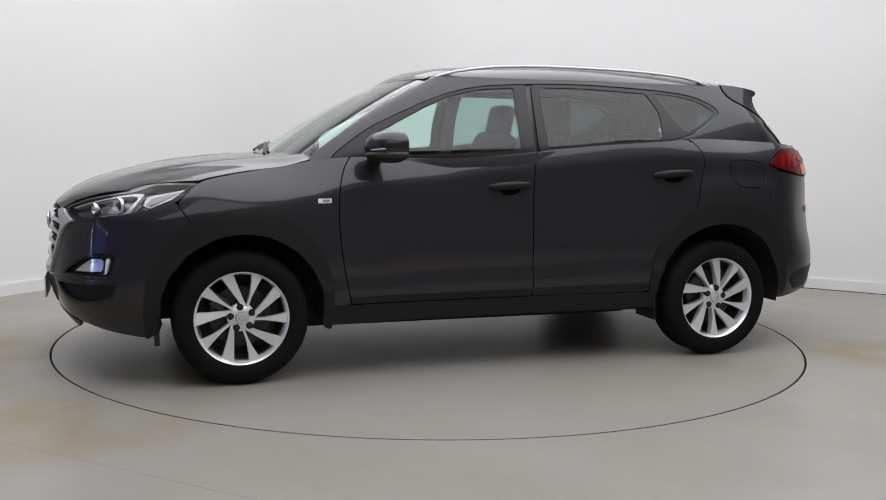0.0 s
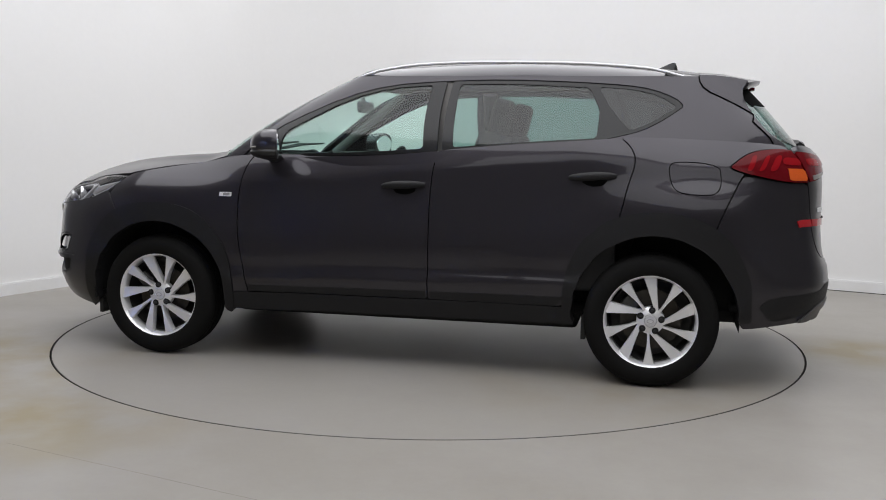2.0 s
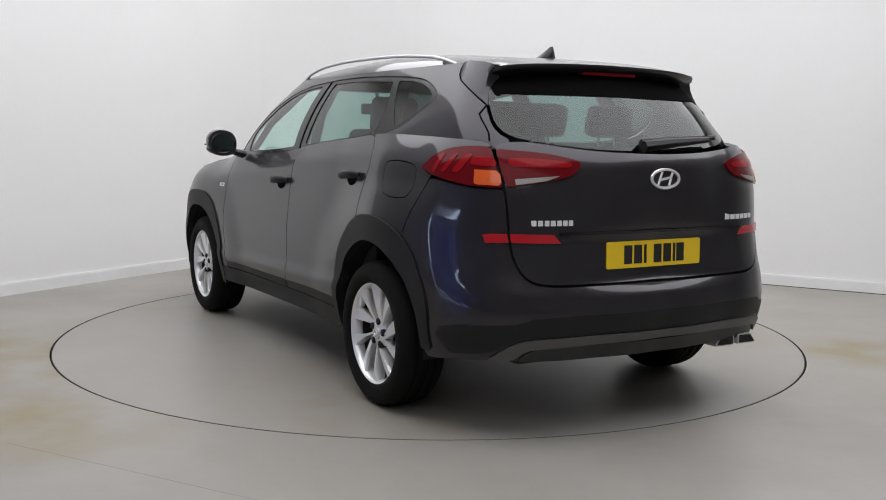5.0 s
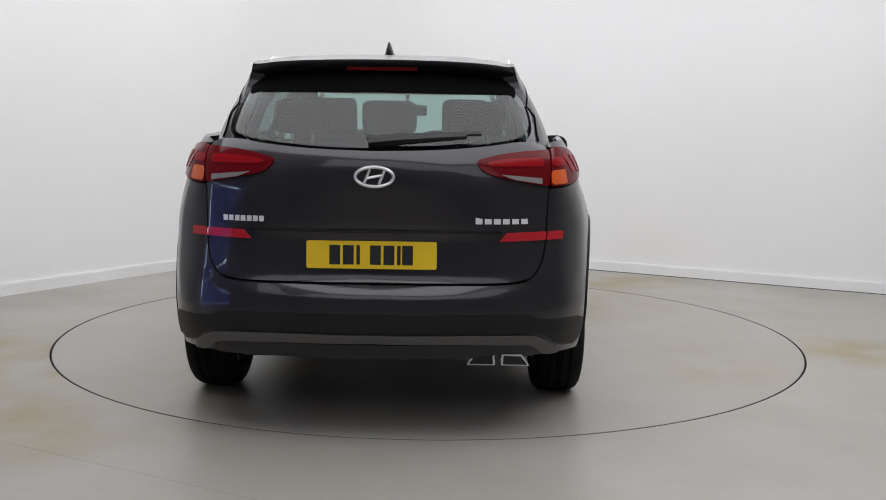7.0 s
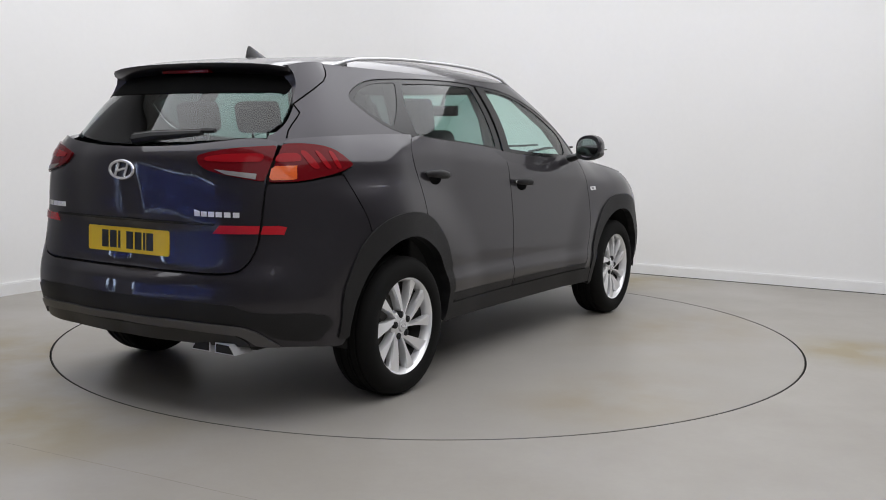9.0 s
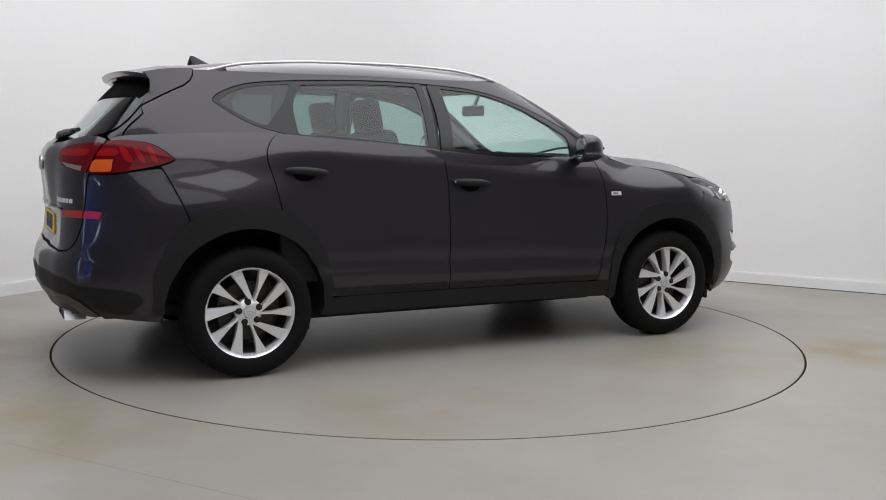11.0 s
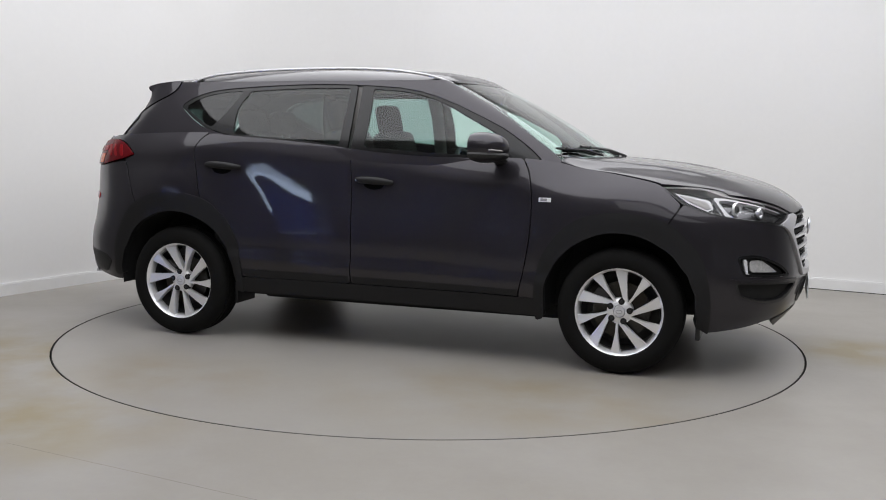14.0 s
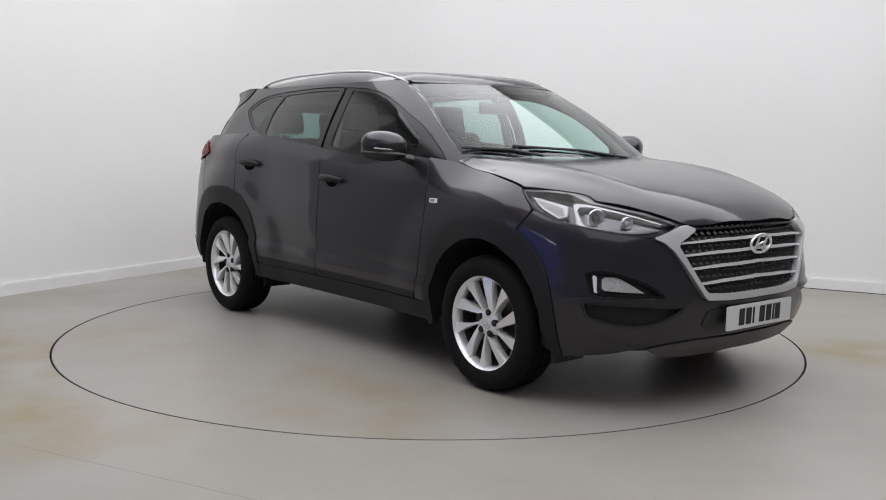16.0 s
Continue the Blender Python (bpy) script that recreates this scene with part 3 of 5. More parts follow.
    cb = strip("baseboard", [p + (C - E2 * rad + E1 * rad - p).normalized() * 0.022 for p in corner], 0.0, 0.09, 0.020, SKIRT)
    tagged(cb, "white painted skirting board round the corner", "skirting board", kind="structure")
    # thin dark strip stands in for the shadow line under the right skirting
    tagged(strip("skirting_shadow_gap", [corner[-1] - E2 * 0.0235, C + E1 * 7.2 - E2 * 0.0235], 0.0, 0.005, 0.004, GROOVE), "dark strip painted as the shadow gap between floor and skirting board", "floor joint", kind="structure")
    bm = bmesh.new()
    tube(bm, [(-1.66, -2.33, -.001), (-1.28, -2.53, -.001), (-.985, -2.684, -.001), (-.71, -2.831, -.001), (-.4, -2.99, -.001)], .0015, 6)
    tagged(part("floor_crack", bm, CRACK), "hairline crack in the grey floor coating", "floor crack", kind="structure")
    # floor with a round opening for the table, and ceiling
    bm = bmesh.new()
    n = 180
    ring = [bm.verts.new((R_TABLE * math.cos(2 * math.pi * i / n), R_TABLE * math.sin(2 * math.pi * i / n), 0)) for i in range(n)]
    far = [bm.verts.new((22 * math.cos(2 * math.pi * i / n), 22 * math.sin(2 * math.pi * i / n), 0)) for i in range(n)]
    for i in range(n):
        j = (i + 1) % n
        bm.faces.new((ring[i], far[i], far[j], ring[j]))
    tagged(part("floor", bm, FLOOR, angle=30), "smooth grey epoxy floor with faint brownish stains", "floor", kind="structure")
    bm = bmesh.new()
    lathe(bm, [(0.001, 0), (R_TABLE, 0), (R_TABLE, 0.044), (R_TABLE + 0.05, 0.044), (R_TABLE + 0.05, -0.02), (0.001, -0.02)], pose(0, 0, -0.046, 90, 0, 0), n=180)
    tagged(part("joint", bm, GROOVE), "dark bottom of the gap round the turntable", "floor joint", kind="structure")
    bm = bmesh.new()
    box(bm, -19, 19, -19, 19, height, height + 0.2)
    tagged(part("ceiling", bm, CEIL), "plain white ceiling", "ceiling", kind="structure")


def turntable():
    bm = bmesh.new()
    r = R_TABLE - 0.009
    lathe(bm, [(0.0005, 0.0), (0.8, 0.0), (1.6, 0.0), (r - 0.004, 0.0), (r - .002, -0.004), (r - .002, -0.04)], pose(0, 0, 0, 90, 0, 0), n=180)
    for v in bm.verts:
        v.co.z = -abs(v.co.z)
    ob = part("turntable", bm, TABLE, angle=30)
    # added dark ring, so the gap's lit side wall looks shaded
    bm = bmesh.new()
    lathe(bm, [(r - 0.003, 0.0), (r + 0.002, 0.0), (r + 0.002, -0.042), (r - 0.003, -0.042)], pose(0, 0, 0, 90, 0, 0), n=180, closed=True)
    for v in bm.verts:
        v.co.z = -abs(v.co.z) - 0.0015
    part("edge_gap_shade", bm, GROOVE, ob, "dark ring that paints the gap's shade on the disc's edge")
    return tagged(ob, "round grey turntable disc set flush in the floor", "turntable")


# ---- the car ----
CAR = new("car")
tagged(CAR, "dark grey metallic family car with silver alloy wheels on turntable", "car")
HOLES = {}


def coachwork():
    tip = [sx(1.53, .985), sx(1.66, .985), sx(1.80, .967), sf(.70, .94), sf(.58, .902), sf(.465, .852)]
    low = [sf(.50, .825), sf(.60, .795), sf(.72, .81), sx(1.87, .83), sx(1.75, .855), sx(1.63, .905)]
    hood_line = [sx(1.5, 1.005), sx(1.29, 1.042), sx(1.10, 1.067), sx(0.97, 1.10)]
    split_f = [sx(1.57, .80), sx(1.63, .895)]
    door_f = [sx(.80, .385), sx(.835, .55), sx(.85, .72), sx(.86, .91), sx(.83, 1.04), sx(.78, 1.118)]
    b_line = [sx(-.195, .378), sx(-.20, .60), sx(-.20, .88), sx(-.215, 1.05), sx(-.23, 1.155)]
    door_r = [sx(-1.13, .735), sx(-1.165, .83), sx(-1.21, 1.0), sx(-1.24, 1.11), sx(-1.215, 1.18), sx(-1.16, 1.232)]
    split_r = [sx(-1.615, .775), sx(-1.655, .88), sx(-1.745, 1.055)]
    lamp_top = [sx(-1.68, 1.09), sx(-1.76, 1.165), sx(-1.88, 1.183), sr(.698, 1.178)]
    lamp_low = [sr(.698, 1.018), sr(.78, 1.02), sx(-1.89, 1.033), sx(-1.76, 1.06)]
    fog = [sx(1.905, .640), sf(.75, .65), sf(.62, .59), sf(.56, .535), sf(.70, .535), sx(1.94, .545)]
    intake = [sx(1.90, .51), sf(.70, .505), sf(.46, .49), sf(.50, .455), sf(.60, .405), sf(.72, .40), sx(1.93, .435)]
    HOLES.update(tip=tip, low=low, fog=fog, intake=intake, lamp_top=lamp_top, lamp_low=lamp_low)
    for side in (1, -1):
        panel("fender", BODY, door_f[::-1] + [sx(.80, .34), sx(.86, .33)] + arch(1.325, .43, 182, 48, 12) + split_f + [sx(1.545, .975)] + hood_line, PAINT, CAR, side)
        door = panel("front_door", BODY, door_f + [sx(.40, 1.121), sx(.07, 1.132)] + b_line[::-1], PAINT, CAR, side)
        rear = panel("rear_door", BODY, b_line + [sx(-.61, 1.19), sx(-1.0, 1.215)] + door_r[::-1] + arch(-1.345, .43, 58, 6, 8) + [sx(-.86, .378)], PAINT, CAR, side)
        flap = [sx(-1.42, 1.115), sx(-1.56, 1.112), sx(-1.63, 1.09), sx(-1.64, 1.0), sx(-1.61, .96), sx(-1.46, .96), sx(-1.405, 1.0), sx(-1.395, 1.09)]
        quarter = panel("rear_quarter_panel", BODY, door_r + [sx(-1.30, 1.235), sx(-1.6, 1.225), sx(-1.80, 1.215), sr(.698, 1.205)] + [lamp_top[3], lamp_top[2], lamp_top[1], lamp_top[0], lamp_low[3]] + split_r[::-1] + arch(-1.345, .43, 124, 62, 10), PAINT, CAR, side, holes=[flap] if side > 0 else [])
        if side > 0:
            panel("fuel_flap", BODY, flap, PAINT, quarter, side, cell=0.02, gap=0.0015)
        # sills, lower door strips and wheel arch cladding
        panel("sill", BODY, [sx(.93, .276), sx(.90, .378), sx(.4, .380), sx(-.4, .382), sx(-.92, .384), sx(-.96, .290), sx(-.5, .284), sx(.4, .280)], CLAD, CAR, side, off=0.006, thick=0.05, label="dark grey plastic sill")
        panel("door_strip", BODY, [sx(.795, .380), sx(.80, .415), sx(.3, .42), sx(-.19, .425), sx(-.19, .382)], CLAD, door, side, off=0.003, gap=0.002, thick=0.01, cell=0.02, rounding=0)
        panel("door_strip", BODY, [sx(-.205, .382), sx(-.205, .425), sx(-.6, .43), sx(-.90, .432), sx(-.87, .382)], CLAD, rear, side, off=0.003, gap=0.002, thick=0.01, cell=0.02, rounding=0)
        outer = arch(1.335, .455, -12, 190, 26, cz=.36, rz=.49, power=2.35)
        inner = arch(1.325, .392, 192, -10, 26, cz=.35)
        panel("wheel_arch_cladding", BODY, outer + inner, CLAD, CAR, side, off=0.009, thick=0.045, rounding=1, label="dark grey plastic wheel arch cladding")
        outer = arch(-1.355, .462, -8, 182, 26, cz=.37, rz=.505, power=2.30)
        inner = arch(-1.345, .400, 182, -8, 26, cz=.355)
        panel("wheel_arch_cladding", BODY, outer + inner, CLAD, CAR, side, off=0.009, thick=0.045, rounding=1, label="dark grey plastic wheel arch cladding")
        handles(door, rear, side)
        sides(side)
        badge = panel("side_badge", BODY, [sx(.965, .912), sx(.965, .885), sx(.885, .885), sx(.885, .912)], BADGE, CAR, side, off=0.003, thick=0.003, cell=0.01, rounding=0, label="small silver badge with grey marks")
        for k in range(4):
            x = .905 + k * .015
            panel("mark", BODY, [sx(x + .005, .905), sx(x + .005, .892), sx(x - .005, .892), sx(x - .005, .905)], BADGEGREY, badge, side, off=0.0042, thick=0.001, cell=0.008, rounding=0, gap=0)
    # bumpers
    grille_edge = [sf(.545, .775), sf(.40, .54), sf(.355, .506), sf(0, .506)]
    panel("front_bumper", BODY, [sf(0, .335), sf(.45, .335), sf(.62, .30), sx(1.93, .26), sx(1.77, .235), sx(1.74, .33)] + arch(1.325, .43, 2, 46, 6) + split_f + [sx(1.64, .90)] + low[::-1][1:-1] + grille_edge, PAINT, CAR, holes=[fog, intake], sym=S_FRONT, cell=0.025)
    panel("front_bumper_lip", BODY, [sf(0, .235), sf(.40, .235), sf(.52, .258), sf(.60, .298), sf(.45, .332), sf(0, .332)], SKID, CAR, sym=S_FRONT, off=0.004, label="grey skid trim under the front bumper")
    panel("bumper_intake", BODY, [sf(0, .345), sf(.30, .345), sf(.37, .40), sf(.34, .475), sf(0, .475)], BLACK, CAR, sym=S_FRONT, off=0.004, thick=0.006, label="black band behind the number plate")
    hatch_edge = [sr(.696, .95), sr(.690, .80), sr(.680, .735), sr(.655, .675), sr(.60, .638), sr(.4, .631), sr(0, .629)]
    panel("rear_bumper", BODY, [sr(0, .33), sr(.5, .335), sr(.70, .335), sx(-1.95, .325), sx(-1.77, .305), sx(-1.75, .36)] + arch(-1.345, .43, 175, 127, 8) + split_r + lamp_low[::-1][1:] + hatch_edge, PAINT, CAR, sym=S_REAR, cell=0.025)
    panel("rear_bumper_trim", BODY, [sr(0, .436), sr(.3, .437), sr(.62, .434), sr(.69, .412), sr(.735, .365), sr(.755, .335), sr(.675, .338), sr(.65, .372), sr(.60, .394), sr(0, .400)], SKID, CAR, sym=S_REAR, off=0.012, thick=0.02, cell=0.02, label="satin grey skid trim across the rear bumper")
    panel("bumper_insert", BODY, [sr(0, .438), sr(.62, .437), sr(.70, .415), sr(.745, .365), sx(-1.90, .345), sx(-1.84, .42), sx(-1.90, .475), sr(.70, .490), sr(.655, .502), sr(.61, .524), sr(0, .524)], CLAD, CAR, sym=S_REAR, off=0.004, thick=0.012, cell=0.02, rounding=1, label="dark textured lower part of the rear bumper")
    panel("rear_diffuser", BODY, [sr(0, .395), sr(.58, .398), sr(.64, .375), sr(.66, .335), sr(0, .325)], BLACK, CAR, sym=S_REAR, off=0.006, thick=0.02, label="black plastic rear valance")
    # tailgate
    gate_edge = [sr(0, .633), sr(.4, .635), sr(.60, .642), sr(.653, .678), sr(.678, .737), sr(.688, .80), sr(.694, .95), sr(.696, 1.05), sr(.696, 1.12), sr(.690, 1.19)]
    gate = panel("tailgate", BODY, gate_edge + [sr(.60, 1.211), sr(.43, 1.183), sr(.24, 1.166), sr(0, 1.160)], PAINT, CAR, sym=S_REAR, cell=0.025)
    tailgate_things(gate)
    # bonnet and roof
    line = [(S_FRONT, .846), sf(.25, .844), sf(.40, .838), *reversed(tip), *hood_line]
    P = [BODY.at(s, z)[0] for s, z in line]
    half = [(p[0], p[1] - (0.003 if p[1] > 0.1 else 0)) for p in P] + [(.985, .70), (1.05, .45), (1.085, .2)]
    half[0] = (half[0][0], 0.0)
    panel("bonnet", HOOD, half + [(1.095, 0.0)] + [(x, -y) for x, y in half[:0:-1]], PAINT, CAR, gap=0.002, thick=0.02, cell=0.03)
    panel("cowl", HOOD, [(1.12, .1), (1.07, .5), (1.0, .74), (.86, .76), (.90, .4), (.95, 0), (.90, -.4), (.86, -.76), (1.0, -.74), (1.07, -.5), (1.12, -.1)], BLACK, CAR, off=-0.028, thick=0.01, label="black plastic cowl under the windscreen")
    ss = np.linspace(U_FRONT, U_REAR, 70)
    rim = UPPER.at(ss, np.full(70, ROOF_Z - 0.001))[0]
    half = [(p[0], p[1]) for p in rim]
    panel("roof", ROOF, half + [(x, -y) for x, y in half[::-1][1:-1]], PAINT, CAR, gap=-0.001, thick=0.01, cell=0.035, rounding=0)
    # windscreen and rear window
    a_edge = [ux(.31, 1.518), ux(.47, 1.446), ux(.62, 1.356), ux(.78, 1.246), ux(.965, 1.115)]
    panel("windscreen", UPPER, [(U_FRONT, 1.535), uf(.3, 1.535), *a_edge, uf(.6, 1.085), (U_FRONT, 1.07)], GLASS_F, CAR, sym=U_FRONT, off=0.0, gap=0.003, thick=0.004, cell=0.035, rounding=1)
    panel("windscreen_seal", UPPER, [(U_FRONT, 1.546), uf(.3, 1.546), uf(.55, 1.543), uf(.55, 1.53), uf(.3, 1.532), (U_FRONT, 1.532)], GLOSSBLACK, CAR, sym=U_FRONT, off=0.001, gap=0, thick=0.004, cell=0.03, rounding=0)
    wiper_blade((1.15, 0.35, 1.119), (1.05, -0.32, 1.173), "windscreen_wiper")
    wiper_blade((1.12, -0.30, 1.130), (0.985, -0.66, 1.165), "windscreen_wiper")


def sides(side):
    """Pillars, black window surrounds and side glass of one side."""
    top = [ux(-1.46, 1.39), ux(-1.42, 1.43), ux(-1.31, 1.475), ux(-1.19, 1.495), ux(-.92, 1.513), ux(-.56, 1.525), ux(-.27, 1.518), ux(.08, 1.493), ux(.31, 1.432), ux(.61, 1.298), ux(.75, 1.21), ux(.87, 1.12)]
    bottom = [ux(.87, 1.095), ux(.40, 1.11), ux(.07, 1.12), ux(-.24, 1.145), ux(-.61, 1.18), ux(-1.0, 1.202), ux(-1.2, 1.245), ux(-1.30, 1.283)]
    outer = [ux(1.0, 1.06), ux(.97, 1.115), ux(.785, 1.25), ux(.625, 1.36), ux(.475, 1.45), ux(.315, 1.522), ux(.27, ROOF_Z), ux(0, ROOF_Z), ux(-.6, ROOF_Z), ux(-1.2, ROOF_Z), ux(-1.55, ROOF_Z), ur(.50, ROOF_Z), ur(.555, 1.50), ur(.60, 1.40), ur(.635, 1.30), ur(.635, 1.24), ur(.60, 1.205), ur(.66, 1.165), ux(-1.75, 1.165), ux(-1.3, 1.165), ux(-.6, 1.12), ux(.1, 1.06)]
    panel("roof_pillar_frame", UPPER, outer, PAINT, CAR, side, holes=[top + bottom], thick=0.02, rounding=1, gap=0.0015)
    b_top, b_low = ux(-.245, 1.517), ux(-.235, 1.146)
    front_glass = [ux(-.16, 1.492), ux(.08, 1.474), ux(.29, 1.418), ux(.60, 1.262), ux(.64, 1.22), ux(.64, 1.122), ux(.08, 1.145), ux(-.15, 1.163)]
    rear_glass = [ux(-.98, 1.482), ux(-.60, 1.50), ux(-.31, 1.497), ux(-.305, 1.172), ux(-.61, 1.20), ux(-1.03, 1.228), ux(-1.045, 1.36), ux(-1.03, 1.40)]
    quarter_glass = [ux(-1.42, 1.388), ux(-1.34, 1.44), ux(-1.22, 1.472), ux(-1.04, 1.485), ux(-1.11, 1.36), ux(-1.20, 1.268), ux(-1.28, 1.30)]
    panel("window_surround", UPPER, [ux(-.238, 1.517), *top[7:], *bottom[:3], ux(-.229, 1.146)], GLOSSBLACK, CAR, side, off=-0.003, holes=[front_glass], cell=0.025, rounding=1, label="gloss black front window surround")
    panel("window_surround", UPPER, [*top[:7], ux(-.245, 1.146), *bottom[4:]], GLOSSBLACK, CAR, side, off=-0.003, holes=[rear_glass, quarter_glass], cell=0.025, rounding=1, label="gloss black rear window surround")
    panel("front_side_window", UPPER, front_glass, GLASS_F, CAR, side, off=-0.007, gap=-0.003, thick=0.003, label="green-tinted front side window")
    panel("rear_side_window", UPPER, rear_glass, GLASS_R, CAR, side, off=-0.007, gap=-0.003, thick=0.003, label="darker tinted rear side window")
    panel("quarter_window", UPPER, quarter_glass, GLASS_Q, CAR, side, off=-0.006, gap=-0.003, thick=0.003, label="small dark tinted quarter window")


def handles(door, rear, side):
    for owner, x0, x1, z, drop in ((door, -.17, .055, .965, .012), (rear, -1.14, -.92, 1.03, .012)):
        # no hollow here: a flat black oval paints the cup's shade on the door
        rim = []
        for k in range(14):
            a = 2 * math.pi * k / 14
            rim.append(sx((x0 + x1) / 2 - .008 + .066 * math.cos(a), z - .012 + .036 * math.sin(a)))
        panel("handle_cup_shade", BODY, rim, SHADE, owner, side, off=0.0015, thick=0.001, cell=0.02, label="flat black oval painted as the shade in the handle recess")
        bm = bmesh.new()
        pts, rad = [], []
        for k in range(11):
            t = k / 10
            x = x0 + (x1 - x0) * t
            s, zz = sx(x, z + .003 - drop * (t - .5))
            lift = 0.008 + 0.030 * math.sin(math.pi * min(1, max(0, t))) ** 0.5
            p = BODY.at(s, zz, lift)[0]
            pts.append((p[0], p[1] * side, p[2]))
            rad.append(0.011 + 0.010 * math.sin(math.pi * t) ** 0.6)
        tube(bm, pts, rad, 10, flat=0.72, up=(0, side, 0))
        h = part("handle", bm, CLAD, owner, "black pull handle")
        if side < 0 and owner is door:
            p, nn = BODY.at(*sx(x0 + .012, z + .008), 0.020)
            bm = bmesh.new()
            lathe(bm, [(.0005, .004), (.008, .004), (.009, 0), (.009, -.012)], Matrix.Translation((p[0], p[1] * side, p[2])) @ pose(0, 0, 0, 0, 0, 180), n=16)
            part("key_lock", bm, BADGE, h, "silver key lock")


def wiper_blade(a, b, name):
    A, B = Vector(a), Vector(b)
    bm = bmesh.new()
    tube(bm, [A, A.lerp(B, .5) + Vector((0, 0, .012)), B], 0.008, 6)
    w = part(name, bm, BLACK, CAR)
    bm = bmesh.new()
    tube(bm, [A.lerp(B, .12) + Vector((-.02, 0, .0)), A.lerp(B, .6) + Vector((-.02, 0, .008)), B + (B - A) * .15 + Vector((-.02, 0, -.002))], 0.007, 6)
    part("blade", bm, BLACK, w)


def oval(n, a, b):
    return [(a * math.cos(2 * math.pi * i / n), b * math.sin(2 * math.pi * i / n)) for i in range(n)]


def emblem(name, m, parent, a=0.075, b=0.038):
    """A plain silver ring with a slanted bar figure in it."""
    bm = bmesh.new()
    n = 36
    pts = [m @ Vector((a * math.cos(2 * math.pi * i / n), b * math.sin(2 * math.pi * i / n), 0.005)) for i in range(n + 1)]
    tube(bm, pts, 0.0065, 8, up=tuple(m.to_3x3() @ Vector((0, 0, 1))))
    ob = part(name, bm, CHROME, parent, "oval silver emblem")
    for x0, y0, x1, y1 in ((-.040, -.026, -.018, .029), (.018, -.029, .040, .026), (-.030, -.006, .030, .006)):
        bm = bmesh.new()
        tube(bm, [m @ Vector((x0 * a / .075, y0 * b / .038, .005)), m @ Vector((x1 * a / .075, y1 * b / .038, .005))], 0.0055, 8)
        part("bar", bm, CHROME, ob)
    return ob


def number_plate(name, m, mat, parent, label):
    bm = bmesh.new()
    r = 0.008
    out = [(sx_ * (.26 - r) + r * math.cos(radians(a)), sy_ * (.0555 - r) + r * math.sin(radians(a))) for sx_, sy_, a0 in ((1, 1, 0), (-1, 1, 90), (-1, -1, 180), (1, -1, 270)) for a in (a0, a0 + 45, a0 + 90)]
    prism(bm, out, 0.006, m)
    ob = part(name, bm, mat, parent, label)
    widths = (.05, .05, .016, None, .05, .05, .016, .05)
    x = -.168
    for w in widths:
        if w is None:
            x += .034
            continue
        bm = bmesh.new()
        prism(bm, [(x, -.0385), (x + w * .86, -.0385), (x + w * .86, .0385), (x, .0385)], 0.0012, m @ Matrix.Translation((0, 0, .0062)))
        part("character_bar", bm, INK, ob)
        x += w + .004
    return ob


